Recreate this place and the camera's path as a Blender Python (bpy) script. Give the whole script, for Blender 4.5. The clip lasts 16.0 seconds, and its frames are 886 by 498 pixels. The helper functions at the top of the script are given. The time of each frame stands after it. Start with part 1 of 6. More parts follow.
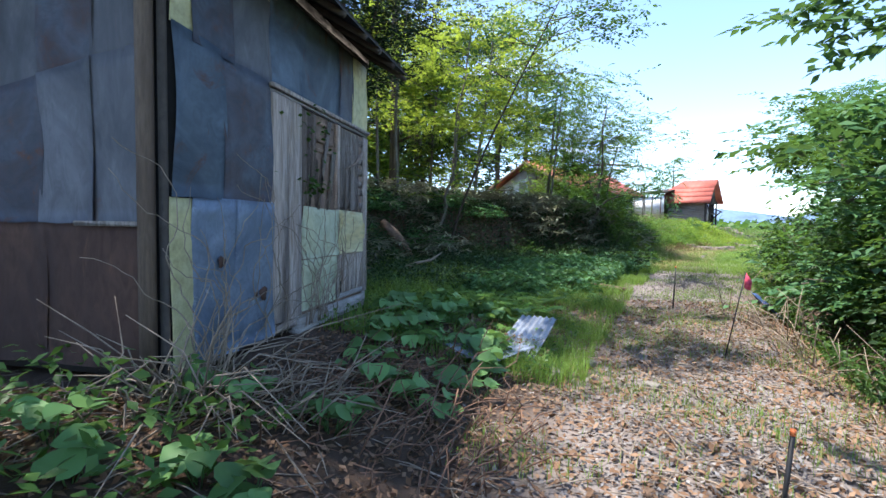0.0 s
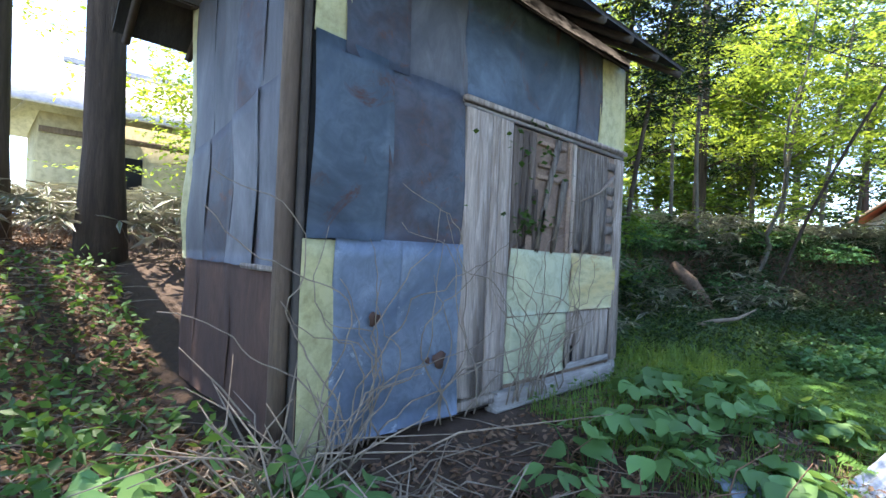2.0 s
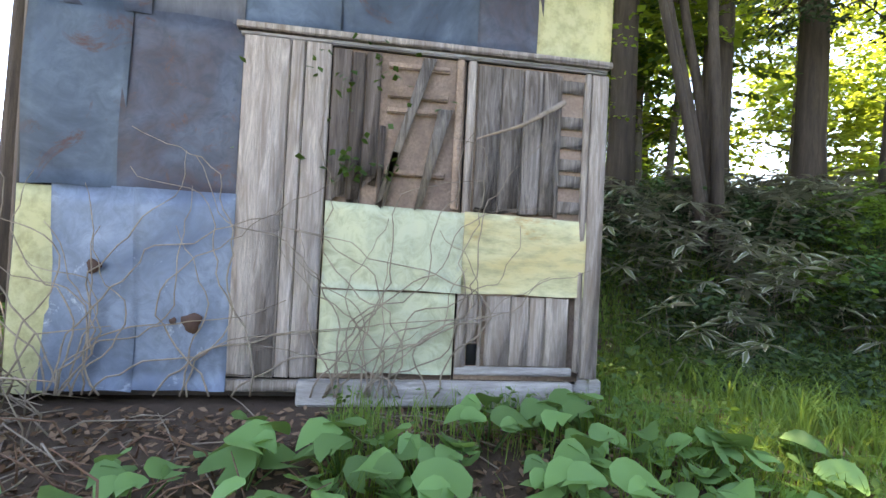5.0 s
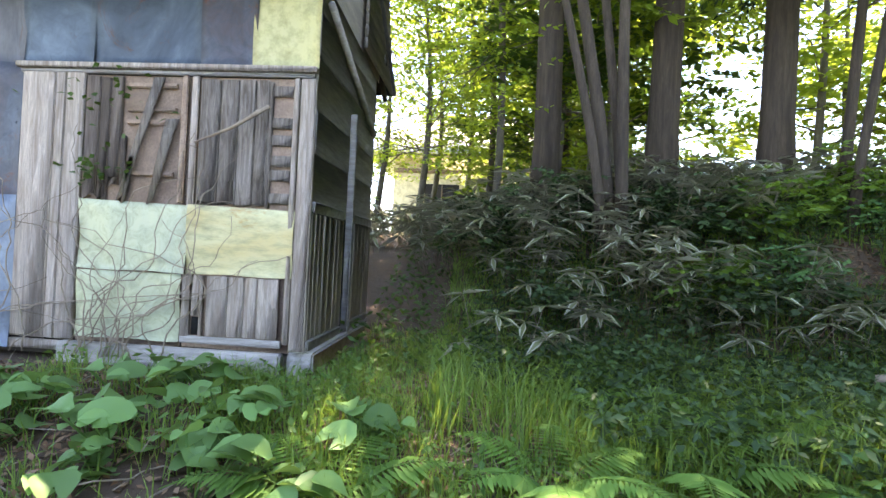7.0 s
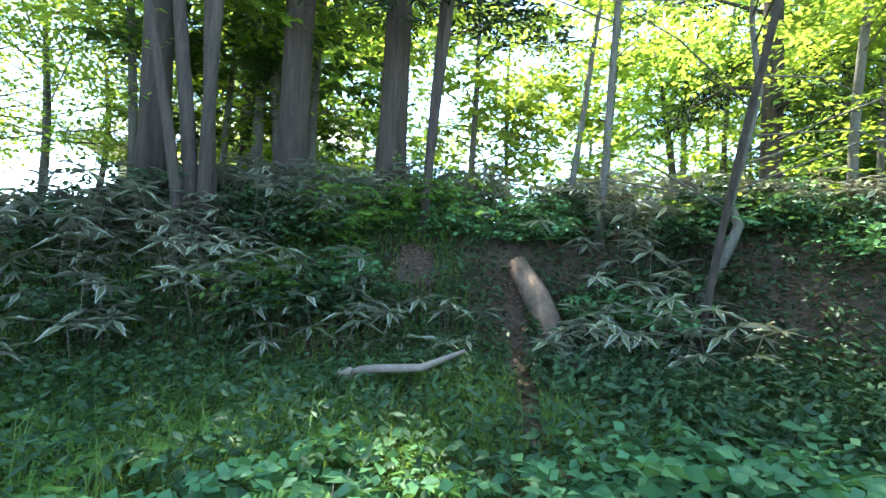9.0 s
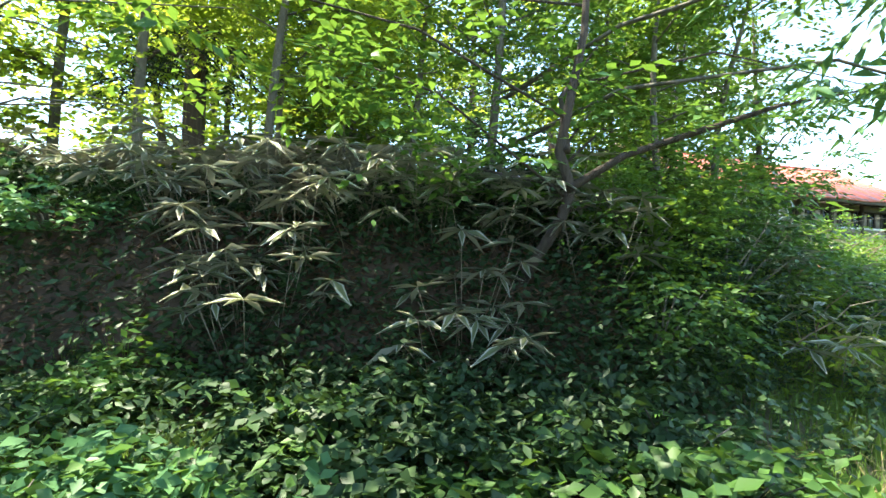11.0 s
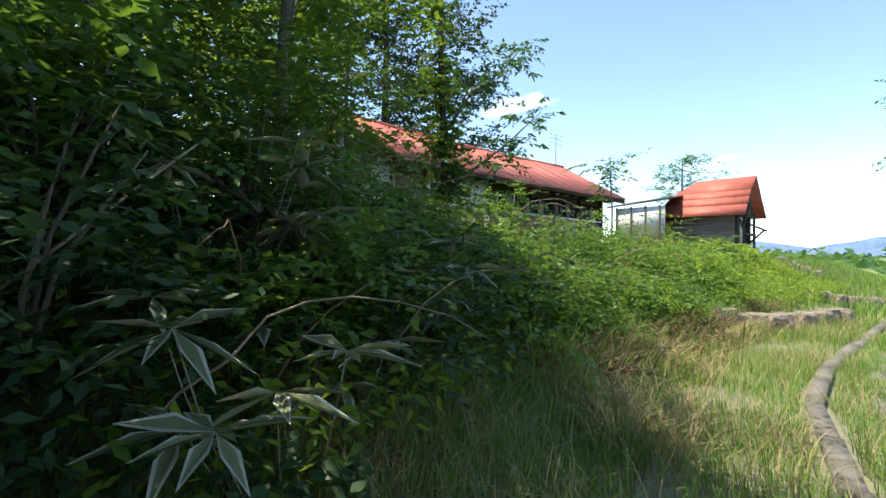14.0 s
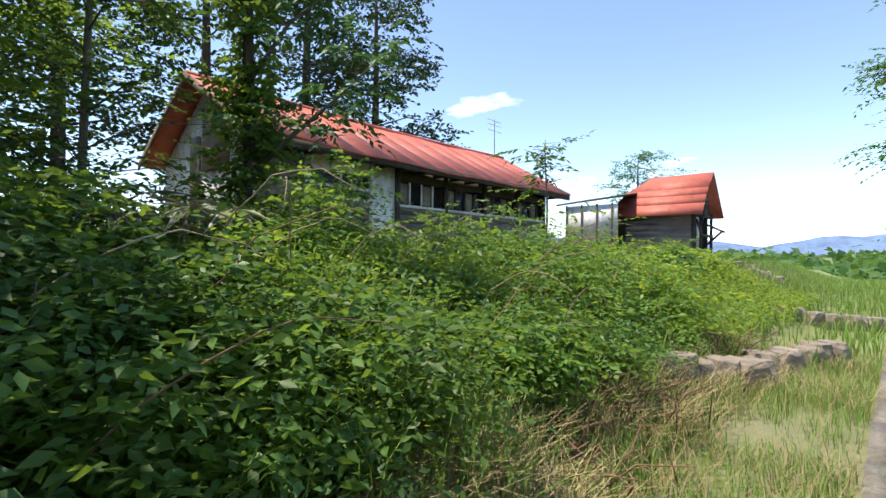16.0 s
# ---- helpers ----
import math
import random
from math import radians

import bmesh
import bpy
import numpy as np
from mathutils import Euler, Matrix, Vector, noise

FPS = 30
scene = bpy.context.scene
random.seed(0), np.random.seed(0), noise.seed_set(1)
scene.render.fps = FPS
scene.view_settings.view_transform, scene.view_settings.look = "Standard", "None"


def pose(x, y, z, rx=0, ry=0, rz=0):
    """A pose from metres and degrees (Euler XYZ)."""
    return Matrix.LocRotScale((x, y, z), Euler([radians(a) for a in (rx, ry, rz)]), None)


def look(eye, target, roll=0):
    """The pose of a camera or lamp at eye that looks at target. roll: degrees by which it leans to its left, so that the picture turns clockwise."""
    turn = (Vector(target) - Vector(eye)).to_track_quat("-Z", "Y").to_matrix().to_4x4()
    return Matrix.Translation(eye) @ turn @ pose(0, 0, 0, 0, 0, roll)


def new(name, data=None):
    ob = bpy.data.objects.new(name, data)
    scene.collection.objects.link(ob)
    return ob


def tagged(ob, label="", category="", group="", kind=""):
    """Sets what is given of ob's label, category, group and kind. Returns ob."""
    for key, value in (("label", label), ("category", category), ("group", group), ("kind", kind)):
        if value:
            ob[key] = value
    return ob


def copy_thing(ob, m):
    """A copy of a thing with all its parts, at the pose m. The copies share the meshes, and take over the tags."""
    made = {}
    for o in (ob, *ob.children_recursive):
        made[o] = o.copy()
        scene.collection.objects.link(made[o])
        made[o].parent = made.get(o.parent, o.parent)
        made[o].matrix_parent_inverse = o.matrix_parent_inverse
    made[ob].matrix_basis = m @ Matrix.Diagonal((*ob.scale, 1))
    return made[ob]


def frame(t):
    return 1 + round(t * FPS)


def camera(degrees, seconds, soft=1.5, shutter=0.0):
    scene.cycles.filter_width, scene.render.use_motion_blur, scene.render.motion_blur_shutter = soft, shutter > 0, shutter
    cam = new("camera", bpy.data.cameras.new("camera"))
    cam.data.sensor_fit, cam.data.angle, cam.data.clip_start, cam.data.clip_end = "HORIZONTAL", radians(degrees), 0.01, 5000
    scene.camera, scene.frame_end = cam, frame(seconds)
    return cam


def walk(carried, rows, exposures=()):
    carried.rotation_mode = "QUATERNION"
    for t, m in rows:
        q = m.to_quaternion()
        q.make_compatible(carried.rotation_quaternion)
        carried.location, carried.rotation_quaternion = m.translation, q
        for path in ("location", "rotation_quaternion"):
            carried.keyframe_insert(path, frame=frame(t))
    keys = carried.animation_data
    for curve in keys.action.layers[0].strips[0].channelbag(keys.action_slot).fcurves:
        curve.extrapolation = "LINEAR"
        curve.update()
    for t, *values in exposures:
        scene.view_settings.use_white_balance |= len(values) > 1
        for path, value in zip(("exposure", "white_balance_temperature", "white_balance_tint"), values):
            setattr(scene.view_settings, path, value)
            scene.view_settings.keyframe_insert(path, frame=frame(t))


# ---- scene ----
cam = camera(84.7, 16.0)
PATH = [
    (0.0, 0.045, 0.007, 1.298, 87.07, -0.88, 11.52),
    (0.5, -0.027, 0.385, 1.368, 88.68, -1.03, 15.99),
    (1.0, 0.078, 0.621, 1.380, 89.62, -1.24, 23.12),
    (1.5, 0.208, 0.886, 1.429, 90.21, -1.96, 34.22),
    (2.0, 0.074, 1.364, 1.400, 90.29, -2.51, 46.30),
    (2.5, 0.074, 1.769, 1.385, 90.34, -2.60, 54.71),
    (3.0, 0.284, 2.184, 1.411, 89.23, -3.23, 59.19),
    (5.5, 0.791, 4.943, 1.126, 91.56, -2.88, 86.86),
    (6.0, 0.888, 5.524, 1.163, 91.30, -2.92, 91.39),
    (6.5, 0.941, 6.157, 1.192, 90.85, -2.80, 94.65),
    (7.0, 1.135, 6.920, 1.179, 90.53, -2.80, 94.37),
    (7.5, 1.212, 7.610, 1.142, 91.15, -2.46, 88.21),
    (8.0, 1.152, 8.074, 1.093, 92.42, -1.81, 78.29),
    (8.5, 1.120, 8.679, 1.146, 92.68, -2.07, 72.43),
    (9.0, 1.195, 9.456, 1.256, 92.23, -2.27, 72.26),
    (11.5, 3.646, 14.099, 1.373, 90.97, -0.76, 27.44),
    (12.0, 3.859, 14.533, 1.325, 91.10, -0.59, 24.29),
    (12.5, 4.042, 15.046, 1.280, 91.03, -0.59, 21.47),
    (13.0, 4.209, 15.437, 1.267, 90.93, -0.60, 18.16),
    (13.5, 4.276, 16.225, 1.279, 90.93, -0.57, 15.50),
    (14.0, 4.518, 16.918, 1.255, 90.91, -0.55, 13.10),
    (14.5, 4.665, 17.567, 1.278, 90.85, -0.72, 11.54),
    (15.0, 4.895, 18.315, 1.376, 90.69, -0.66, 10.28),
    (15.5, 5.142, 19.041, 1.420, 90.73, -0.73, 9.57),
    (16.0, 5.423, 19.824, 1.464, 90.74, -0.66, 9.08),
]
walk(cam, [(t, pose(*p)) for t, *p in PATH],
     [(0.0, 1.8, 6300, 12), (1.0, 1.75, 6400, 13), (2.0, 2.6, 6700, 14), (3.0, 3.1, 7100, 15), (5.5, 3.4, 8800, 21), (7.0, 3.6, 8300, 19), (8.0, 3.75, 7100, 13), (9.0, 3.65, 6400, 4),
      (11.5, 2.85, 7500, 2), (12.5, 2.6, 7800, 3), (13.5, 1.6, 7300, 3), (14.5, 1.4, 7000, 8), (16.0, 1.25, 7000, 11)])

# ---- light ----
SUN_EL, SUN_AZ = 68.0, 100.0            # degrees: height, and heading from +y turned to -x
world = bpy.data.worlds.new("world")
scene.world = world
world.use_nodes = True
wn = world.node_tree
sky = wn.nodes.new("ShaderNodeTexSky")
sky.sky_type, sky.sun_disc = "NISHITA", False
sky.sun_elevation, sky.sun_rotation = radians(SUN_EL), radians(-SUN_AZ)
sky.dust_density, sky.air_density, sky.ozone_density, sky.altitude = 0.2, 0.9, 1.3, 1500
# thin drifting clouds, only high in the sky dome
tc = wn.nodes.new("ShaderNodeTexCoord")
mp = wn.nodes.new("ShaderNodeMapping")
mp.inputs["Scale"].default_value = (2.2, 2.2, 7.0)
cn = wn.nodes.new("ShaderNodeTexNoise")
cn.inputs["Scale"].default_value, cn.inputs["Detail"].default_value = 2.1, 7.0
cr = wn.nodes.new("ShaderNodeValToRGB")
cr.color_ramp.elements[0].position, cr.color_ramp.elements[1].position = 0.68, 0.90
cm = wn.nodes.new("ShaderNodeMix")
cm.data_type = "RGBA"
cm.inputs[7].default_value = (9.0, 9.3, 9.8, 1)
wn.links.new(tc.outputs["Generated"], mp.inputs["Vector"])
wn.links.new(mp.outputs["Vector"], cn.inputs["Vector"])
wn.links.new(cn.outputs["Fac"], cr.inputs["Fac"])
wn.links.new(cr.outputs["Color"], cm.inputs[0])
wn.links.new(sky.outputs["Color"], cm.inputs[6])
wn.links.new(cm.outputs[2], wn.nodes["Background"].inputs["Color"])
wn.nodes["Background"].inputs["Strength"].default_value = 0.15
sun = new("sun", bpy.data.lights.new("sun", "SUN"))
sun.data.energy, sun.data.angle, sun.data.color = 3.5, radians(0.55), (1.0, 0.95, 0.86)
az, el = radians(SUN_AZ), radians(SUN_EL)
SUN_DIR = Vector((-math.sin(az) * math.cos(el), math.cos(az) * math.cos(el), math.sin(el)))
sun.matrix_world = look(SUN_DIR * 60, (0, 0, 0))

# ---- materials ----
MATS = {}


def mat(name, a, b, scale=4.0, rough=0.8, bump=0.15, stretch=(1, 1, 1), metal=0.0, spots=None, fine=6.0, vary=0.0, spec=0.3, twist=0.0):
    """Two-scale noise between colours a and b; spots: (colour, amount) of a third, blotchy one; vary: change from piece to piece."""
    if name in MATS:
        return MATS[name]
    m = bpy.data.materials.new(name)
    m.use_nodes = True
    t = m.node_tree
    bsdf = t.nodes["Principled BSDF"]
    co = t.nodes.new("ShaderNodeTexCoord")
    mp = t.nodes.new("ShaderNodeMapping")
    mp.inputs["Scale"].default_value = stretch
    t.links.new(co.outputs["Object"], mp.inputs["Vector"])

    def tex(s, d=6.0, r=0.6):
        n = t.nodes.new("ShaderNodeTexNoise")
        n.inputs["Scale"].default_value, n.inputs["Detail"].default_value, n.inputs["Roughness"].default_value = s, d, r
        n.inputs["Distortion"].default_value = twist
        t.links.new(mp.outputs["Vector"], n.inputs["Vector"])
        return n.outputs["Fac"]

    def ramp(src, lo, hi):
        r = t.nodes.new("ShaderNodeMapRange")
        r.inputs["From Min"].default_value, r.inputs["From Max"].default_value = lo, hi
        t.links.new(src, r.inputs["Value"])
        return r.outputs["Result"]

    def mix(fac, x, y):
        n = t.nodes.new("ShaderNodeMix")
        n.data_type = "RGBA"
        t.links.new(fac, n.inputs[0])
        for k, v in ((6, x), (7, y)):
            if isinstance(v, tuple):
                n.inputs[k].default_value = (*v, 1)
            else:
                t.links.new(v, n.inputs[k])
        return n.outputs[2]
    big, small = tex(scale), tex(scale * fine, 8.0, 0.7)
    col = mix(ramp(big, 0.35, 0.65), a, b)
    col = mix(ramp(small, 0.43, 0.74), col, tuple(0.5 * v for v in a))
    if spots:
        col = mix(ramp(tex(scale * 1.7, 9.0, 0.75), 0.62 - spots[1], 0.72 - spots[1]), col, spots[0])
    if vary:
        oi = t.nodes.new("ShaderNodeObjectInfo")
        hs = t.nodes.new("ShaderNodeHueSaturation")
        hs.inputs["Saturation"].default_value = 1.0
        mr = t.nodes.new("ShaderNodeMapRange")
        mr.inputs["To Min"].default_value, mr.inputs["To Max"].default_value = 1 - vary, 1 + vary
        t.links.new(oi.outputs["Random"], mr.inputs["Value"])
        t.links.new(mr.outputs["Result"], hs.inputs["Value"])
        t.links.new(col, hs.inputs["Color"])
        col = hs.outputs["Color"]
    t.links.new(col, bsdf.inputs["Base Color"])
    bsdf.inputs["Roughness"].default_value, bsdf.inputs["Metallic"].default_value = rough, metal
    bsdf.inputs["Specular IOR Level"].default_value = spec
    if bump:
        bp = t.nodes.new("ShaderNodeBump")
        bp.inputs["Strength"].default_value, bp.inputs["Distance"].default_value = bump, 0.03
        t.links.new(small, bp.inputs["Height"])
        t.links.new(bp.outputs["Normal"], bsdf.inputs["Normal"])
    MATS[name] = m
    return m


def leafmat(name, a, b, through_col=None, rough=0.5, through_amt=0.45, spec=0.25):
    """Leaves: colour varies from leaf to leaf between a and b, and light passes through."""
    if name in MATS:
        return MATS[name]
    m = bpy.data.materials.new(name)
    m.use_nodes = True
    t = m.node_tree
    bsdf, out = t.nodes["Principled BSDF"], t.nodes["Material Output"]
    g = t.nodes.new("ShaderNodeNewGeometry")
    n = t.nodes.new("ShaderNodeMix")
    n.data_type = "RGBA"
    n.inputs[6].default_value, n.inputs[7].default_value = (*a, 1), (*b, 1)
    t.links.new(g.outputs["Random Per Island"], n.inputs[0])
    tr = t.nodes.new("ShaderNodeBsdfTranslucent")
    k = through_col or tuple(min(1.0, 1.7 * v) for v in b)
    n2 = t.nodes.new("ShaderNodeMix")
    n2.data_type = "RGBA"
    n2.inputs[6].default_value, n2.inputs[7].default_value = (*[0.7 * v for v in k], 1), (*k, 1)
    t.links.new(g.outputs["Random Per Island"], n2.inputs[0])
    oi = t.nodes.new("ShaderNodeObjectInfo")
    for lo, hi, src, dst in ((0.66, 1.3, n.outputs[2], bsdf.inputs["Base Color"]), (0.75, 1.2, n2.outputs[2], tr.inputs["Color"])):
        mr = t.nodes.new("ShaderNodeMapRange")
        mr.inputs["To Min"].default_value, mr.inputs["To Max"].default_value = lo, hi
        hs = t.nodes.new("ShaderNodeHueSaturation")
        t.links.new(oi.outputs["Random"], mr.inputs["Value"])
        t.links.new(mr.outputs["Result"], hs.inputs["Value"])
        t.links.new(src, hs.inputs["Color"])
        t.links.new(hs.outputs["Color"], dst)
    bsdf.inputs["Roughness"].default_value = rough
    bsdf.inputs["Specular IOR Level"].default_value = spec
    mx = t.nodes.new("ShaderNodeMixShader")
    mx.inputs["Fac"].default_value = through_amt
    t.links.new(bsdf.outputs[0], mx.inputs[1])
    t.links.new(tr.outputs[0], mx.inputs[2])
    t.links.new(mx.outputs[0], out.inputs["Surface"])
    MATS[name] = m
    return m


M_SOIL = mat("soil", (0.10, 0.065, 0.042), (0.055, 0.042, 0.028), 1.6, 0.95, 0.6, spots=((0.16, 0.11, 0.07), 0.05))
M_BLUE = mat("blue_sheet", (0.125, 0.165, 0.205), (0.04, 0.055, 0.075), 1.6, 0.55, 0.1, metal=0.25, spots=((0.10, 0.05, 0.042), 0.05), fine=5.0, vary=0.2, twist=1.2)
M_LBLUE = mat("light_blue_sheet", (0.215, 0.265, 0.335), (0.095, 0.13, 0.185), 1.7, 0.5, 0.1, metal=0.25, spots=((0.48, 0.54, 0.60), 0.03), fine=5.0, vary=0.14, twist=1.2)
M_DARKSHEET = mat("dark_rusty_sheet", (0.085, 0.10, 0.125), (0.06, 0.036, 0.032), 1.8, 0.6, 0.15, metal=0.25, spots=((0.12, 0.05, 0.03), 0.05), fine=5.0, vary=0.2, twist=1.2)
M_GREY = mat("grey_sheet", (0.155, 0.155, 0.165), (0.05, 0.052, 0.058), 1.8, 0.6, 0.12, (1, 1, 0.4), metal=0.2, spots=((0.13, 0.06, 0.035), 0.0), fine=5.0, vary=0.2, twist=1.2)
M_YELLOW = mat("yellow_sheet", (0.52, 0.47, 0.22), (0.44, 0.42, 0.24), 2.0, 0.55, 0.06, spots=((0.24, 0.12, 0.05), -0.05), vary=0.08)
M_PALE = mat("pale_green_sheet", (0.56, 0.57, 0.36), (0.44, 0.48, 0.36), 1.6, 0.55, 0.06, spots=((0.34, 0.38, 0.32), 0.03), fine=5.0, vary=0.06, twist=1.2)
M_OCHRE = mat("ochre_stained_sheet", (0.57, 0.54, 0.32), (0.52, 0.40, 0.18), 1.5, 0.55, 0.06, (1, 0.7, 2.5), spots=((0.42, 0.24, 0.08), 0.01))
M_RUST = mat("rusted_iron", (0.12, 0.065, 0.045), (0.07, 0.042, 0.034), 2.0, 0.85, 0.2, (1, 1, 0.4), spots=((0.17, 0.09, 0.055), 0.02), twist=1.2)
M_WOOD = mat("weathered_board", (0.68, 0.58, 0.49), (0.34, 0.25, 0.19), 2.0, 0.9, 1.0, (14, 14, 1.3), spots=((0.075, 0.05, 0.036), -0.01), fine=3.5, vary=0.16, twist=0.9)
M_DARKWOOD = mat("dark_rotten_board", (0.25, 0.195, 0.16), (0.065, 0.046, 0.036), 2.0, 0.95, 1.0, (16, 16, 1.1), spots=((0.42, 0.36, 0.31), -0.03), fine=3.5, vary=0.3, twist=0.9)
M_ROTTEN = mat("flaking_grey_board", (0.40, 0.34, 0.29), (0.13, 0.10, 0.08), 2.0, 0.95, 1.0, (12, 12, 1.4), spots=((0.045, 0.035, 0.028), 0.02), fine=3.5, vary=0.12, twist=1.6)
M_BROWNWOOD = mat("brown_inner_board", (0.36, 0.25, 0.18), (0.24, 0.16, 0.115), 3.0, 0.9, 0.4, (3, 3, 3), spots=((0.10, 0.065, 0.045), 0.0), vary=0.2)
M_SILL = mat("silver_sill_wood", (0.50, 0.46, 0.42), (0.28, 0.25, 0.225), 2.0, 0.9, 0.7, (6, 1.2, 8), fine=3.5, vary=0.1, twist=0.7)
M_SIDE = mat("grey_side_board", (0.42, 0.38, 0.35), (0.26, 0.235, 0.215), 1.6, 0.9, 0.6, (1.2, 6, 10), spots=((0.14, 0.115, 0.10), 0.0), fine=3.5, vary=0.22, twist=0.8)
M_POST = mat("brown_post_wood", (0.20, 0.145, 0.105), (0.11, 0.078, 0.058), 2.5, 0.9, 0.4, (5, 5, 0.6))
M_ROOFDARK = mat("dark_roof_boards", (0.055, 0.05, 0.048), (0.03, 0.028, 0.027), 3.0, 0.9, 0.3, (1, 4, 1))
M_CORR = mat("corrugated_pale_sheet", (0.32, 0.36, 0.43), (0.20, 0.23, 0.28), 5.0, 0.5, 0.1, metal=0.1, spots=((0.20, 0.12, 0.08), 0.02))
M_BARK = mat("cedar_bark", (0.115, 0.085, 0.065), (0.055, 0.042, 0.034), 2.2, 0.95, 0.9, (7, 7, 0.6), spots=((0.16, 0.14, 0.12), 0.0))
M_BARK2 = mat("grey_bark", (0.17, 0.15, 0.12), (0.10, 0.085, 0.065), 3.0, 0.9, 0.5, (3, 3, 1), spots=((0.23, 0.22, 0.18), 0.0))
M_TWIG = mat("dead_twig", (0.36, 0.29, 0.22), (0.22, 0.165, 0.12), 5.0, 0.9, 0.2)
M_LOG = mat("barkless_log", (0.23, 0.15, 0.105), (0.12, 0.08, 0.055), 3.0, 0.9, 0.6, (3, 3, 3))
M_DEAD = mat("reddish_dead_stalk", (0.27, 0.155, 0.10), (0.15, 0.085, 0.058), 5.0, 0.95, 0.2)
M_PALEBRANCH = mat("pale_dead_branch", (0.36, 0.28, 0.215), (0.23, 0.17, 0.13), 4.0, 0.85, 0.3)
M_WHITEPL = mat("white_plaster", (0.80, 0.80, 0.79), (0.68, 0.68, 0.67), 0.8, 0.85, 0.1, spots=((0.45, 0.43, 0.40), -0.05))
M_REDROOF = mat("red_roof_sheet", (0.52, 0.13, 0.085), (0.42, 0.105, 0.075), 0.5, 0.6, 0.08, spots=((0.30, 0.10, 0.07), 0.03), spec=0.4)
M_PLANK = mat("grey_wall_plank", (0.30, 0.255, 0.21), (0.18, 0.15, 0.125), 1.2, 0.9, 0.4, (1, 1, 6), vary=0.18)
M_BEAM = mat("dark_beam", (0.09, 0.075, 0.062), (0.05, 0.042, 0.036), 2.0, 0.9, 0.3)
# near-black colour stands in for the shade inside gaps, holes and windows
M_DARK = mat("interior_shade", (0.02, 0.019, 0.018), (0.012, 0.011, 0.011), 2.0, 0.95, 0.0)
M_STONE = mat("ledge_stone", (0.30, 0.25, 0.20), (0.19, 0.15, 0.12), 1.3, 0.95, 0.8, (1, 1, 3), spots=((0.13, 0.12, 0.07), 0.0), vary=0.15)
M_CONC = mat("old_concrete", (0.24, 0.215, 0.185), (0.15, 0.135, 0.11), 4.5, 0.95, 0.5, spots=((0.09, 0.085, 0.05), 0.03))
M_BLACK = mat("black_stake", (0.02, 0.02, 0.021), (0.03, 0.03, 0.03), 5.0, 0.5, 0.0)
M_PINK = mat("pink_tape", (0.80, 0.12, 0.20), (0.68, 0.09, 0.16), 5.0, 0.5, 0.0)
M_ORANGE = mat("orange_cap", (0.75, 0.20, 0.06), (0.6, 0.15, 0.05), 5.0, 0.5, 0.0)
M_TARP = mat("blue_tarp", (0.05, 0.10, 0.26), (0.03, 0.06, 0.17), 4.0, 0.5, 0.3)
M_TANWALL = mat("tan_plaster", (0.55, 0.47, 0.29), (0.46, 0.40, 0.26), 0.8, 0.9, 0.1)
M_TINROOF = mat("pale_tin_roof", (0.62, 0.57, 0.56), (0.52, 0.47, 0.47), 1.0, 0.45, 0.1)
M_GLASS = mat("dusty_window_pane", (0.05, 0.06, 0.07), (0.08, 0.09, 0.10), 2.0, 0.15, 0.0, spec=0.5)
# the blue is distance haze painted into the hills' own colour
M_HILL = mat("haze_blue_hills", (0.15, 0.22, 0.35), (0.13, 0.20, 0.33), 0.002, 1.0, 0.0)
M_FARTREES = mat("far_trees", (0.075, 0.12, 0.06), (0.05, 0.085, 0.05), 0.05, 1.0, 0.0)
M_TOWN = mat("far_town_wall", (0.55, 0.58, 0.62), (0.45, 0.48, 0.52), 0.05, 0.9, 0.0, vary=0.2)

L_BRIGHT = leafmat("spring_leaf", (0.075, 0.15, 0.02), (0.15, 0.25, 0.035), (0.42, 0.53, 0.06), 0.5, 0.5)
L_MID = leafmat("green_leaf", (0.045, 0.105, 0.028), (0.085, 0.17, 0.04), (0.17, 0.30, 0.04), 0.45, 0.35)
L_SUN = leafmat("fresh_thicket_leaf", (0.06, 0.13, 0.025), (0.115, 0.21, 0.04), (0.28, 0.42, 0.05), 0.45, 0.42)
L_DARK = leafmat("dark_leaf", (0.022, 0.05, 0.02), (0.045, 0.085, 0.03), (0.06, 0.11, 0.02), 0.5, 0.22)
L_COOL = leafmat("cool_green_leaf", (0.052, 0.135, 0.052), (0.098, 0.21, 0.085), (0.16, 0.31, 0.065), 0.5, 0.3)
L_CONIFER = leafmat("cedar_needles", (0.018, 0.038, 0.018), (0.035, 0.06, 0.024), (0.03, 0.05, 0.015), 0.7, 0.12)
L_SASA = leafmat("bamboo_grass_leaf", (0.10, 0.12, 0.055), (0.17, 0.18, 0.09), (0.20, 0.22, 0.08), 0.45, 0.25)
L_SASAPALE = leafmat("bamboo_leaf_margin", (0.36, 0.35, 0.27), (0.50, 0.48, 0.39), (0.3, 0.29, 0.22), 0.5, 0.25)
L_GRASS = leafmat("grass_blade", (0.085, 0.17, 0.035), (0.19, 0.30, 0.065), (0.32, 0.46, 0.08), 0.5, 0.4)
L_DRYGRASS = leafmat("dry_grass_blade", (0.34, 0.26, 0.13), (0.46, 0.37, 0.20), (0.4, 0.32, 0.15), 0.7, 0.3)
L_LITTER = leafmat("fallen_leaf", (0.16, 0.085, 0.045), (0.30, 0.19, 0.12), (0.2, 0.1, 0.05), 0.8, 0.1)
L_LITTERPALE = leafmat("pale_fallen_leaf", (0.17, 0.145, 0.13), (0.40, 0.37, 0.35), (0.3, 0.25, 0.2), 0.8, 0.1)
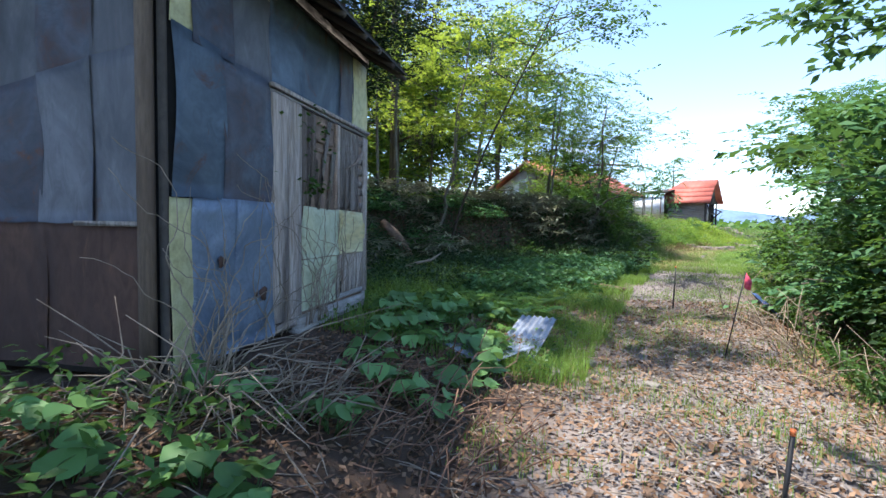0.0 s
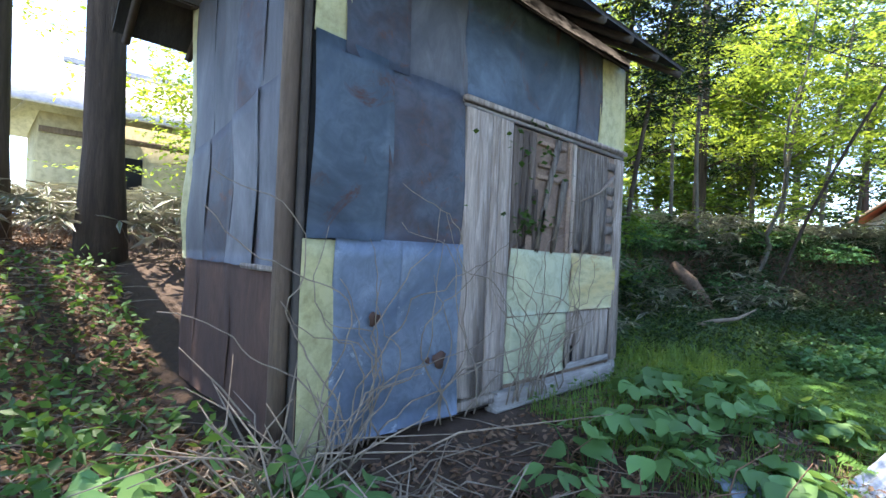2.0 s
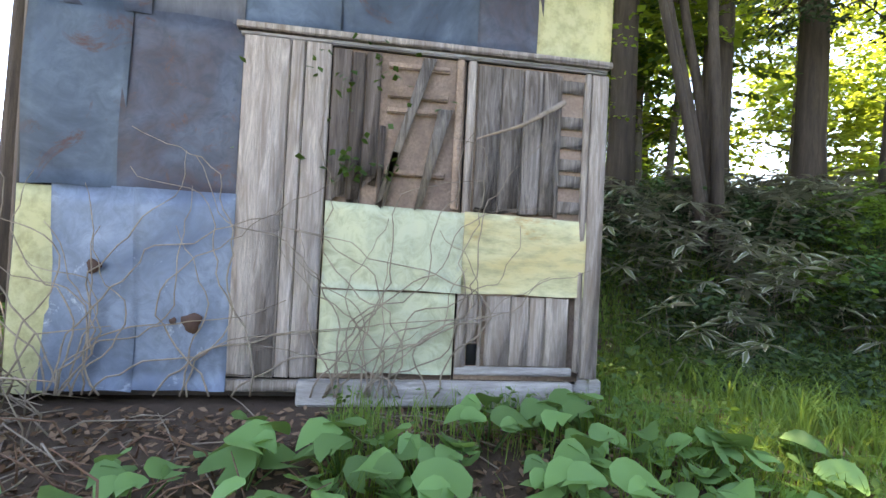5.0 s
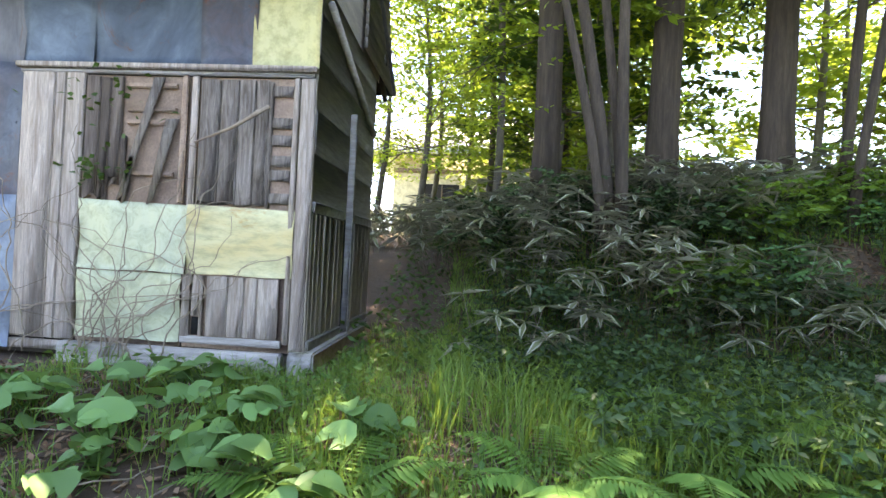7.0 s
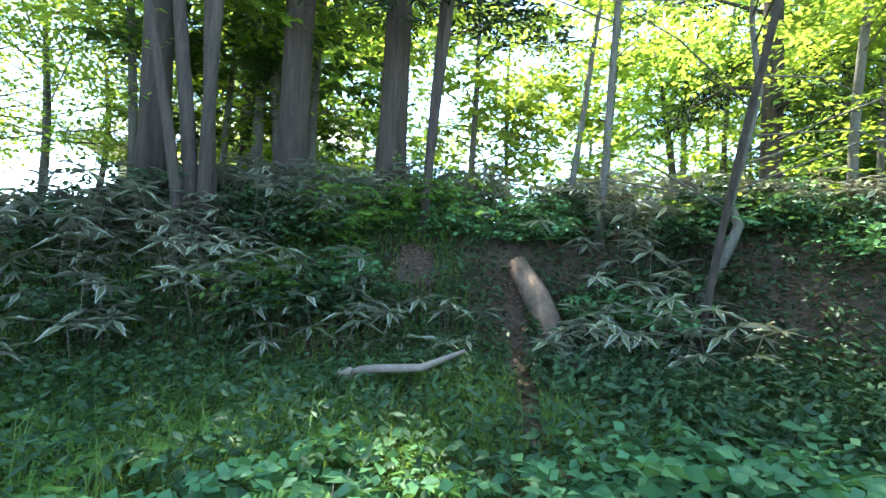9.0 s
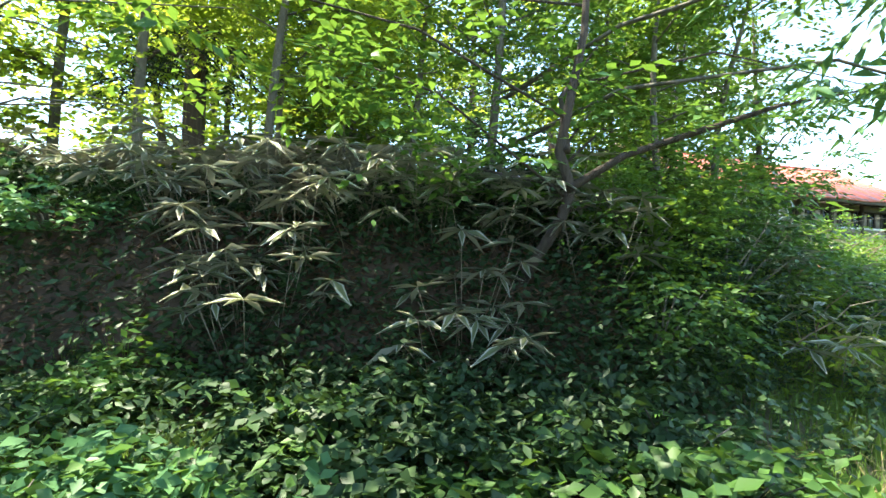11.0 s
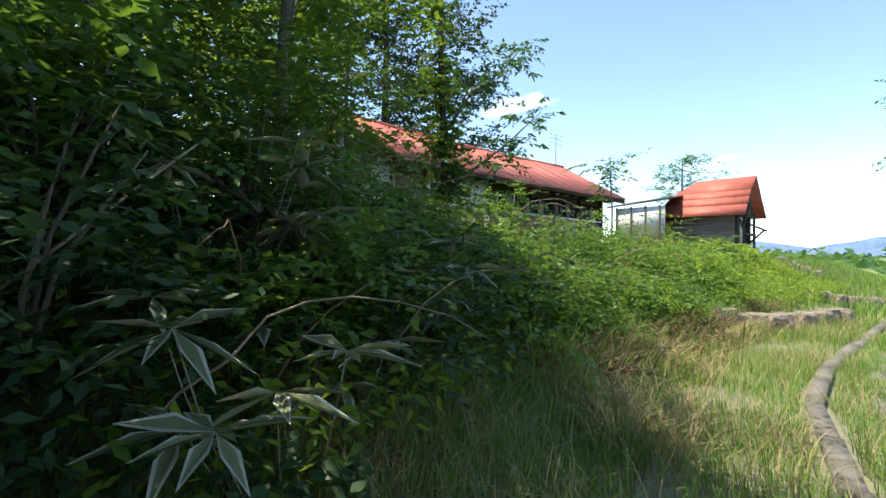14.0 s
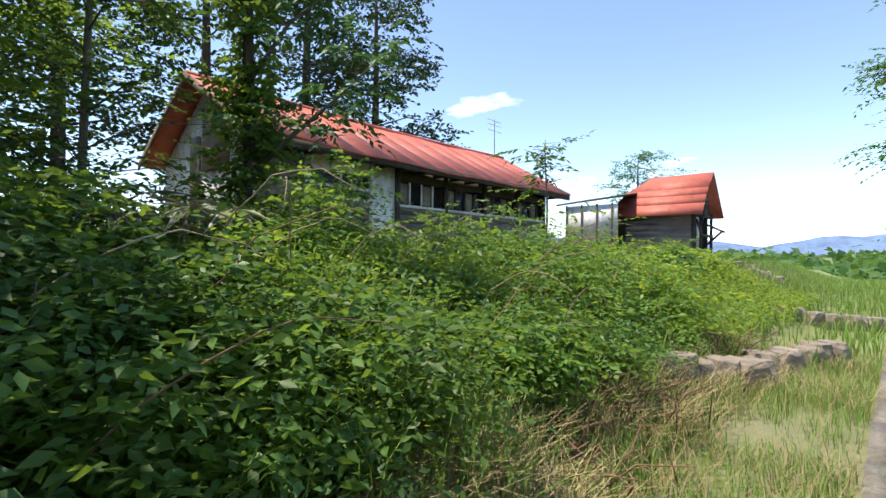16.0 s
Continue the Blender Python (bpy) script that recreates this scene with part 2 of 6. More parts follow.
L_FERN = leafmat("fern_leaflet", (0.10, 0.22, 0.045), (0.16, 0.31, 0.07), (0.28, 0.44, 0.08), 0.5, 0.35)
L_BUTTER = leafmat("round_leaf", (0.085, 0.20, 0.06), (0.14, 0.27, 0.09), (0.22, 0.36, 0.08), 0.5, 0.3)


# ---- mesh tools ----
rng = np.random.default_rng(7)


class Geo:
    """Collects vertices and faces of one mesh; mi is the material slot."""

    def __init__(self):
        self.v, self.tri, self.quad, self.n, self.mt, self.mq = [], [], [], 0, [], []

    def add(self, v, tri=(), quad=(), mi=0):
        v = np.asarray(v, float).reshape(-1, 3)
        if len(tri):
            self.tri.append(np.asarray(tri) + self.n)
            self.mt.append(np.full(len(tri), mi))
        if len(quad):
            self.quad.append(np.asarray(quad) + self.n)
            self.mq.append(np.full(len(quad), mi))
        self.v.append(v)
        self.n += len(v)

    def box(self, x0, x1, y0, y1, z0, z1, bevel=0.0, m=None, mi=0):
        b = bevel
        if b:
            v = []
            for x, sx in ((x0, 1), (x1, -1)):
                for y, sy in ((y0, 1), (y1, -1)):
                    for z, sz in ((z0, 1), (z1, -1)):
                        v += [(x, y + sy * b, z + sz * b), (x + sx * b, y, z + sz * b), (x + sx * b, y + sy * b, z)]
            v = np.array(v)
            q, t = [], []

            def c(i, j, k, a):
                return (i * 4 + j * 2 + k) * 3 + a
            for i in (0, 1):
                q.append([c(i, 0, 0, 0), c(i, 1, 0, 0), c(i, 1, 1, 0), c(i, 0, 1, 0)][:: (-1 if i == 0 else 1)])
                q.append([c(0, i, 0, 1), c(1, i, 0, 1), c(1, i, 1, 1), c(0, i, 1, 1)][:: (1 if i == 0 else -1)])
                q.append([c(0, 0, i, 2), c(1, 0, i, 2), c(1, 1, i, 2), c(0, 1, i, 2)][:: (-1 if i == 0 else 1)])
            for i in (0, 1):
                for j in (0, 1):
                    q.append([c(i, j, 0, 0), c(i, j, 1, 0), c(i, j, 1, 1), c(i, j, 0, 1)])
                    q.append([c(i, 0, j, 0), c(i, 1, j, 0), c(i, 1, j, 2), c(i, 0, j, 2)])
                    q.append([c(0, i, j, 1), c(1, i, j, 1), c(1, i, j, 2), c(0, i, j, 2)])
                    for k in (0, 1):
                        t.append([c(i, j, k, 0), c(i, j, k, 1), c(i, j, k, 2)])
        else:
            v = np.array([(x, y, z) for x in (x0, x1) for y in (y0, y1) for z in (z0, z1)], float)
            q = [[0, 1, 3, 2], [4, 6, 7, 5], [0, 4, 5, 1], [2, 3, 7, 6], [0, 2, 6, 4], [1, 5, 7, 3]]
            t = []
        if m is not None:
            v = v @ np.array(m.to_3x3()).T + np.array(m.translation)
        self.add(v, t, q, mi)
        return self

    def tube(self, pts, radii, n=6, mi=0):
        p = np.asarray(pts, float)
        k = len(p)
        r = np.broadcast_to(np.asarray(radii, float), (k,))
        d = np.gradient(p, axis=0)
        d /= np.linalg.norm(d, axis=1, keepdims=True) + 1e-9
        up = np.where(np.abs(d[:, 2:3]) > 0.9, [[1.0, 0, 0]], [[0, 0, 1.0]])
        a = np.cross(d, up)
        a /= np.linalg.norm(a, axis=1, keepdims=True) + 1e-9
        b = np.cross(d, a)
        for i in range(1, k):
            if a[i] @ a[i - 1] < 0:
                a[i], b[i] = -a[i], -b[i]
        th = np.linspace(0, 2 * np.pi, n, endpoint=False)
        ring = a[:, None] * np.cos(th)[None, :, None] + b[:, None] * np.sin(th)[None, :, None]
        v = (p[:, None] + ring * r[:, None, None]).reshape(-1, 3)
        i, j = np.meshgrid(np.arange(k - 1), np.arange(n), indexing="ij")
        i, j = i.ravel(), j.ravel()
        jj = (j + 1) % n
        q = np.stack([i * n + j, i * n + jj, (i + 1) * n + jj, (i + 1) * n + j], 1)
        v = np.vstack([v, p[:1], p[-1:]])
        j = np.arange(n)
        t = np.vstack([np.stack([(j + 1) % n, j, np.full(n, k * n)], 1),
                       np.stack([(k - 1) * n + j, (k - 1) * n + (j + 1) % n, np.full(n, k * n + 1)], 1)])
        self.add(v, t, q, mi)
        return self

    def leaves(self, c, size, width=0.5, droop=0.5, flat=0.6, heading=None, mi=0, fold=0.15, up=0.0):
        """Folded diamond leaves at c, size long; flat: how level they lie; heading: ways that they point, or random."""
        c = np.asarray(c, float)
        n = len(c)
        if not n:
            return self
        size = np.broadcast_to(size, (n,)) * rng.uniform(0.7, 1.25, n)
        if heading is None:
            th = rng.uniform(0, 2 * np.pi, n)
            heading = np.stack([np.cos(th), np.sin(th), rng.normal(-droop * 0.5 + up, 0.45, n)], 1)
        h = heading / (np.linalg.norm(heading, axis=1, keepdims=True) + 1e-9)
        nrm = rng.normal(0, 1, (n, 3)) * (1 - flat)
        nrm[:, 2] += flat
        s = np.cross(h, nrm)
        s /= np.linalg.norm(s, axis=1, keepdims=True) + 1e-9
        up3 = np.cross(s, h)
        L, W = size[:, None], (size * width * 0.5)[:, None]
        base, tip = c, c + h * L - np.array([0, 0, 1.0]) * L * droop * 0.15
        mid = c + h * L * 0.45
        v = np.stack([base, mid + s * W + up3 * W * fold, tip, mid - s * W + up3 * W * fold], 1).reshape(-1, 3)
        k = np.arange(n)[:, None] * 4
        self.add(v, np.vstack([k + np.array([[0, 1, 2]]), k + np.array([[0, 2, 3]])]), mi=mi)
        return self

    def blades(self, c, height, width=0.008, lean=0.35, mi=0):
        """Grass blades: tapered, bent, three triangles each."""
        c = np.asarray(c, float)
        n = len(c)
        if not n:
            return self
        h = np.broadcast_to(height, (n,)) * rng.uniform(0.5, 1.3, n)
        th = rng.uniform(0, 2 * np.pi, n)
        d = np.stack([np.cos(th), np.sin(th), np.zeros(n)], 1)
        s = np.stack([-d[:, 1], d[:, 0], np.zeros(n)], 1) * width * 0.5
        ln = rng.uniform(0.2, 1.0, n)[:, None] * lean * h[:, None]
        z = np.array([[0, 0, 1.0]])
        m = c + d * ln * 0.35 + z * h[:, None] * 0.6
        tip = c + d * ln * 1.2 + z * h[:, None] * 0.95
        v = np.stack([c - s, c + s, m + s * 0.8, m - s * 0.8, tip], 1).reshape(-1, 3)
        k = np.arange(n)[:, None] * 5
        self.add(v, np.vstack([k + np.array([[0, 1, 2]]), k + np.array([[0, 2, 3]]), k + np.array([[3, 2, 4]])]), mi=mi)
        return self

    def mesh(self, name, mats, smooth=False):
        me = bpy.data.meshes.new(name)
        v = np.vstack(self.v) if self.v else np.zeros((0, 3))
        t = np.vstack(self.tri).astype(np.int32) if self.tri else np.zeros((0, 3), np.int32)
        q = np.vstack(self.quad).astype(np.int32) if self.quad else np.zeros((0, 4), np.int32)
        me.vertices.add(len(v))
        me.vertices.foreach_set("co", v.astype(np.float32).ravel())
        me.loops.add(t.size + q.size)
        me.loops.foreach_set("vertex_index", np.concatenate([t.ravel(), q.ravel()]))
        me.polygons.add(len(t) + len(q))
        start = np.concatenate([np.arange(len(t)) * 3, t.size + np.arange(len(q)) * 4]).astype(np.int32)
        me.polygons.foreach_set("loop_start", start)
        mi = np.concatenate([*self.mt, *self.mq]).astype(np.int32) if (self.mt or self.mq) else np.zeros(0, np.int32)
        me.polygons.foreach_set("material_index", mi)
        if smooth:
            me.polygons.foreach_set("use_smooth", np.ones(len(t) + len(q), bool))
        me.update(calc_edges=True)
        me.validate()
        for m in (mats if isinstance(mats, (list, tuple)) else [mats]):
            me.materials.append(m)
        return me


def part(name, geo, material, parent=None, label="", smooth=False):
    ob = new(name, geo.mesh(name, material, smooth) if isinstance(geo, Geo) else geo)
    if parent is not None:
        ob.parent = parent
    if label:
        tagged(ob, label)
    return ob


def thing(name, label, category, at=(0, 0, 0), group="", kind=""):
    ob = new(name)
    ob.location = at
    ob.empty_display_size = 0.1
    return tagged(ob, label, category, group, kind)


def fbm(x, y, s, seed=0.0):
    """Cheap smooth noise from crossed waves, about -1 to 1."""
    x, y = x / s + seed, y / s - seed * 1.7
    return (np.sin(x * 1.3 + 2.1 * np.sin(y * 0.7)) + np.sin(y * 1.7 + 1.6 * np.sin(x * 0.9 + 1)) + 0.6 * np.sin(x * 3.1 + y * 2.3) + 0.4 * np.sin(5.3 * y - 4.1 * x)) / 3.0


# ---- ground ----
TRAIL_Y = [-40, -6, 0, 5, 10, 15, 20, 22.5, 25, 30, 45, 80]
TRAIL_X = [-6, 0.2, 0.55, 1.35, 2.6, 4.2, 5.9, 6.8, 8.4, 12.2, 22, 44]


def trail(y):
    return np.interp(y, TRAIL_Y, TRAIL_X)


def smooth(a, b, x):
    t = np.clip((x - a) / (b - a), 0, 1)
    return t * t * (3 - 2 * t)


def height(x, y):
    x, y = np.asarray(x, float), np.asarray(y, float)
    s = x - trail(y)
    base = np.interp(y, [-8, 0, 5, 9, 14, 20, 30, 50, 90], [0.1, 0.0, -0.1, -0.06, 0.05, 0.14, 0.1, 0.0, -1.0])
    z = base + 0.03 * fbm(x, y, 0.7) + 0.012 * fbm(x, y, 0.21, 3)
    # rise behind and beside the shed
    near = 1 - smooth(5.5, 8.5, y)
    rise = 0.34 * smooth(-1.0, -3.2, s) + 0.95 * smooth(-4.2, -8.0, s) + 0.6 * smooth(-8, -16, s)
    # the bank further on
    toe = np.interp(y, [6, 8, 10, 12.5, 14, 15, 17, 18.5, 26, 45], [-4.9, -5.4, -5.8, -6.3, -5.5, -4.2, -2.2, -1.5, -1.4, -2.6])
    wide = np.interp(y, [6, 12, 18, 24, 45], [2.3, 2.2, 1.6, 2.2, 3.5])
    top = np.interp(y, [6, 12, 16, 20, 26, 34, 50], [1.65, 1.75, 1.5, 0.85, 0.75, 0.9, 1.0])
    bank = top * smooth(toe, toe - wide, s) + 0.15 * smooth(-1.2, toe, s) + 0.5 * smooth(toe - wide, toe - wide - 14, s) * (1 - smooth(24, 34, y))
    z = z + near * rise + (1 - near) * bank
    # ditch on the other side
    d = (1 - smooth(14, 18, y))
    z = z - d * 0.42 * np.exp(-((s - 1.95) / 0.33) ** 2) + 0.25 * smooth(3, 8, s) * (1 - smooth(16, 24, y))
    z = z + 0.07 * fbm(x, y, 1.9, 5) * smooth(1.2, 3, np.abs(s))
    r = np.hypot(x - 5, y - 20)
    z = z * (1 - smooth(70, 160, r)) - 9 * smooth(60, 220, r) - 32 * smooth(200, 1500, r)
    return z


def on(x, y, dz=0.0):
    return (float(x), float(y), float(height(x, y)) + dz)


def build_ground():
    n = 320
    u = np.linspace(-1, 1, n)
    gx = 4 + 3.2 * np.sinh(u * 7.6) * (1 + 0 * u)
    gy = 11 + 4.2 * np.sinh(u * 7.3)
    X, Y = np.meshgrid(gx, gy, indexing="ij")
    Z = height(X, Y)
    v = np.stack([X, Y, Z], 2).reshape(-1, 3)
    i, j = np.meshgrid(np.arange(n - 1), np.arange(n - 1), indexing="ij")
    i, j = i.ravel(), j.ravel()
    q = np.stack([i * n + j, (i + 1) * n + j, (i + 1) * n + j + 1, i * n + j + 1], 1)
    g = Geo()
    g.add(v, quad=q)
    # soil in the wood, gravelly litter on the trail, grass beyond
    m = bpy.data.materials.new("woodland_ground")
    m.use_nodes = True
    t = m.node_tree
    bsdf = t.nodes["Principled BSDF"]
    at = t.nodes.new("ShaderNodeAttribute")
    at.attribute_name = "cover"
    sep = t.nodes.new("ShaderNodeSeparateColor")
    t.links.new(at.outputs["Color"], sep.inputs["Color"])
    co = t.nodes.new("ShaderNodeTexCoord")

    def tex(s, d=8.0):
        k = t.nodes.new("ShaderNodeTexNoise")
        k.inputs["Scale"].default_value, k.inputs["Detail"].default_value, k.inputs["Roughness"].default_value = s, d, 0.65
        t.links.new(co.outputs["Object"], k.inputs["Vector"])
        return k.outputs["Fac"]

    def mixc(f, a, b):
        k = t.nodes.new("ShaderNodeMix")
        k.data_type = "RGBA"
        t.links.new(f, k.inputs[0])
        for s_, c_ in ((6, a), (7, b)):
            if isinstance(c_, tuple):
                k.inputs[s_].default_value = (*c_, 1)
            else:
                t.links.new(c_, k.inputs[s_])
        return k.outputs[2]
    n1, n2, n3 = tex(1.1), tex(14.0), tex(55.0, 4.0)
    soil = mixc(n2, (0.03, 0.02, 0.013), (0.12, 0.072, 0.045))
    grav = mixc(n3, (0.14, 0.115, 0.10), (0.36, 0.31, 0.285))
    grass = mixc(n2, (0.10, 0.14, 0.045), (0.27, 0.27, 0.11))
    col = mixc(sep.outputs[0], soil, grav)
    col = mixc(sep.outputs[1], col, grass)
    far = mixc(n1, (0.13, 0.18, 0.10), (0.20, 0.24, 0.15))
    col = mixc(sep.outputs[2], col, far)
    t.links.new(col, bsdf.inputs["Base Color"])
    bsdf.inputs["Roughness"].default_value = 0.95
    bp = t.nodes.new("ShaderNodeBump")
    bp.inputs["Strength"].default_value, bp.inputs["Distance"].default_value = 0.8, 0.03
    t.links.new(n2, bp.inputs["Height"])
    t.links.new(bp.outputs["Normal"], bsdf.inputs["Normal"])
    me = g.mesh("ground", m, True)
    s = X - trail(Y)
    r = np.hypot(X - 5, Y - 20)
    gv = np.exp(-np.clip(np.abs(s - 0.1) - 0.75, 0, 9) ** 2 / 0.18) * (0.75 + 0.25 * fbm(X, Y, 0.8, 2)) * (1 - smooth(20, 28, Y))
    gs = np.clip(0.85 * smooth(3.2, 5, s) + 0.75 * smooth(-11, -16, s) + smooth(15, 20, Y) * (0.75 + 0.25 * fbm(X, Y, 1.4, 9)) * smooth(-4, -1, s) + smooth(30, 50, r), 0, 1) * (1 - 0.5 * gv)
    fa = smooth(60, 140, r)
    ca = np.stack([np.clip(gv, 0, 1), np.clip(gs, 0, 1), fa, np.ones_like(fa)], 2).reshape(-1)
    a = me.color_attributes.new("cover", "FLOAT_COLOR", "POINT")
    a.data.foreach_set("color", ca.astype(np.float32))
    ob = new("ground", me)
    return tagged(ob, "leaf-littered woodland soil with a gravelly trail, grassy further on", "ground", kind="structure")


build_ground()

def slab(pts, thick=0.05):
    """A flat many-cornered slab; pts run round it."""
    p = np.array(pts, float)
    k = len(p)
    nrm = np.cross(p[1] - p[0], p[2] - p[0])
    nrm /= np.linalg.norm(nrm)
    q = p + nrm * thick
    g = Geo()
    g.add(np.vstack([p, q]), [(0, i + 1, i) for i in range(1, k - 1)] + [(k, k + i, k + i + 1) for i in range(1, k - 1)], [(i, (i + 1) % k, k + (i + 1) % k, k + i) for i in range(k)])
    return g


# ---- the shed ----
FX, Y0, Y1, BX = -2.12, 2.5, 5.75, -3.95      # front plane, near and far side, back plane


def sheet(name, mtl, parent, axis, a0, a1, z0, z1, at, proud=0.0, warp=0.008, seed=0, slant=(0, 0), label="", holes=()):
    """A thin, slightly buckled sheet standing in the plane axis=at; slant: extra height of the top edge at both ends."""
    nu, nv = 9, 11
    U, V = np.meshgrid(np.linspace(0, 1, nu), np.linspace(0, 1, nv), indexing="ij")
    A = a0 + (a1 - a0) * U
    top = z1 + slant[0] * (1 - U) + slant[1] * U
    Z = z0 + (top - z0) * V + 0.004 * np.sin(9 * U + seed) * (V < 0.05)
    off = warp * (np.sin(3.1 * U + seed) * np.sin(2.7 * V + seed * 2) + 0.5 * np.sin(7 * U + 5 * V + seed)) + warp * 0.8 * ((U < .1) | (U > .9)) * np.sin(6 * V + seed)
    sgn = 1 if axis == "x" else -1
    P = at + sgn * (proud + warp + off)
    Q = P - sgn * 0.003
    mk = (lambda p: np.stack([p, A, Z], 2)) if axis == "x" else (lambda p: np.stack([A, p, Z], 2))
    v = np.vstack([mk(P).reshape(-1, 3), mk(Q).reshape(-1, 3)])
    i, j = np.meshgrid(np.arange(nu - 1), np.arange(nv - 1), indexing="ij")
    i, j = i.ravel(), j.ravel()
    q = np.stack([i * nv + j, (i + 1) * nv + j, (i + 1) * nv + j + 1, i * nv + j + 1], 1)
    k = nu * nv
    rim = [(a * nv, (a + 1) * nv) for a in range(nu - 1)] + [(a * nv + nv - 1, (a + 1) * nv + nv - 1) for a in range(nu - 1)] + [(a, a + 1) for a in range(nv - 1)] + [((nu - 1) * nv + a, (nu - 1) * nv + a + 1) for a in range(nv - 1)]
    e = np.array([(a, b, b + k, a + k) for a, b in rim])
    g = Geo()
    g.add(v, quad=np.vstack([q, q[:, ::-1] + k, e]))
    return part(name, g, mtl, parent, label, True)


def board(name, mtl, parent, x0, x1, y0, y1, z0, z1, bevel=0.006, rough_end=0.0, m=None):
    g = Geo().box(x0, x1, y0, y1, z0, z1, bevel, m)
    if rough_end:
        v = g.v[0]
        low = v[:, 2] < (z0 + z1) / 2
        v[low, 2] += rng.uniform(0, rough_end, low.sum())
    return part(name, g, mtl, parent)


def build_shed():
    shed = thing("shed", "derelict shed patched with blue, yellow and rusty sheets, grey wooden doors", "shed", on(-3, 4))
    shed.location = (0, 0, 0)
    # near-black backing boxes paint the unlit inside behind the shed's boards
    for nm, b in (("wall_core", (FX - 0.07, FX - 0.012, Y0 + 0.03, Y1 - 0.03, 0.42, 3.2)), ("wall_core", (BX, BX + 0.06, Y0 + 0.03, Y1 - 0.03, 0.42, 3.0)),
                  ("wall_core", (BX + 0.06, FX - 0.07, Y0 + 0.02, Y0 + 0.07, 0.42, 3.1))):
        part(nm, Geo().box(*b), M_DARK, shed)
    part("floor_frame", Geo().box(BX, FX - 0.02, Y0 + 0.02, Y1 - 0.02, 0.33, 0.43), M_BEAM, shed)
    # upper band
    cuts = [2.53, 2.70, 3.10, 3.58, 4.10, 4.93, 5.30, 5.745]
    mats = [M_YELLOW, M_DARKSHEET, M_GREY, M_BLUE, M_BLUE, M_DARKSHEET, M_YELLOW]
    for k in range(7):
        low = 2.395 if k else 2.46
        sheet("metal_sheet", mats[k], shed, "x", cuts[k] - 0.015, cuts[k + 1] + 0.015, low, 3.18, FX, 0.004 + 0.007 * (k % 2), seed=k)
    sheet("metal_sheet", M_BLUE, shed, "x", 2.52, 3.02, 1.44, 2.44, FX, 0.014, 0.012, 11, (0.03, 0.0))
    sheet("metal_sheet", M_DARKSHEET, shed, "x", 2.99, 3.60, 1.44, 2.42, FX, 0.006, 0.012, 12, (0.0, -0.02))
    sheet("metal_sheet", M_YELLOW, shed, "x", 2.505, 2.70, 0.34, 1.435, FX, 0.004, 0.006, 13, label="faded yellow metal strip")
    sheet("metal_sheet", M_LBLUE, shed, "x", 2.68, 3.13, 0.36, 1.45, FX, 0.012, 0.01, 14)
    sheet("metal_sheet", M_LBLUE, shed, "x", 3.10, 3.605, 0.37, 1.45, FX, 0.02, 0.01, 15)
    # rust holes in the low sheet
    for cy, cz, r in ((3.42, 0.74, 0.05), (3.325, 0.745, 0.018), (2.92, 1.02, 0.035)):
        th = np.linspace(0, 2 * np.pi, 15)[:-1]
        rr = r * (1 + 0.18 * np.sin(3 * th + cy * 9) + 0.1 * np.sin(5 * th))
        c = np.stack([np.full(14, FX + 0.048), cy + rr * np.cos(th), cz + 1.1 * rr * np.sin(th)], 1)
        v = np.vstack([c, c + [0.004, 0, 0], [[FX + 0.05, cy, cz]]])
        k = np.arange(14)
        g = Geo()
        g.add(v, np.stack([14 + k, 14 + (k + 1) % 14, np.full(14, 28)], 1), np.stack([k, (k + 1) % 14, 14 + (k + 1) % 14, 14 + k], 1))
        part("rust_hole", g, M_RUST, shed, "rusted-through hole")
    # weathered boards beside the doors
    for a, b, top in ((3.60, 3.85, 2.35), (3.855, 3.93, 2.36), (3.935, 4.075, 2.35)):
        board("board", M_WOOD, shed, FX, FX + 0.028 + rng.uniform(0, 0.006), a, b, 0.44, top, 0.006, 0.02)
    # rail, posts, sill
    board("door_rail", M_WOOD, shed, FX, FX + 0.06, 3.56, 5.76, 2.365, 2.405)
    board("door_rail", M_SILL, shed, FX, FX + 0.035, 3.58, 5.74, 2.335, 2.362)
    board("corner_board", M_WOOD, shed, FX - 0.01, FX + 0.03, 5.645, 5.755, 0.46, 2.33, 0.008)
    board("sill", M_SILL, shed, FX - 0.06, FX + 0.055, 3.98, 5.60, 0.29, 0.435, 0.012)
    board("sill", M_WOOD, shed, FX - 0.04, FX + 0.03, 3.58, 4.0, 0.365, 0.43, 0.008)
    part("corner_post", Geo().tube([(FX - 0.12, Y0 - 0.03, 0.25), (FX - 0.115, Y0 - 0.035, 1.6), (FX - 0.12, Y0 - 0.03, 3.2)], 0.05, 10), M_POST, shed, "round brown corner post", True)
    part("corner_post", Geo().box(FX - 0.06, FX - 0.002, Y0 - 0.012, Y0 + 0.02, 0.3, 3.2, 0.01), M_BEAM, shed)
    part("foot_post", Geo().tube([(FX - 0.06, 5.68, 0.0), (FX - 0.06, 5.68, 0.47)], 0.07, 10), M_SILL, shed, "", True)
    # left door: rotten planks over brown inner panel, two pale sheets below
    dl = part("door_1", Geo().box(FX - 0.01, FX + 0.008, 4.08, 4.86, 0.44, 2.33, 0.004), M_BROWNWOOD, shed, "sliding wooden door patched with pale green sheets")
    x = FX + 0.008
    for a, b, z0, z1 in ((4.085, 4.19, 1.42, 2.32), (4.195, 4.27, 1.40, 2.31), (4.275, 4.36, 1.52, 2.32), (4.365, 4.40, 1.40, 1.9)):
        board("rotten_board", M_DARKWOOD, dl, x, x + 0.018 + rng.uniform(0, 0.01), a, b, z0, z1, 0.006, 0.09)
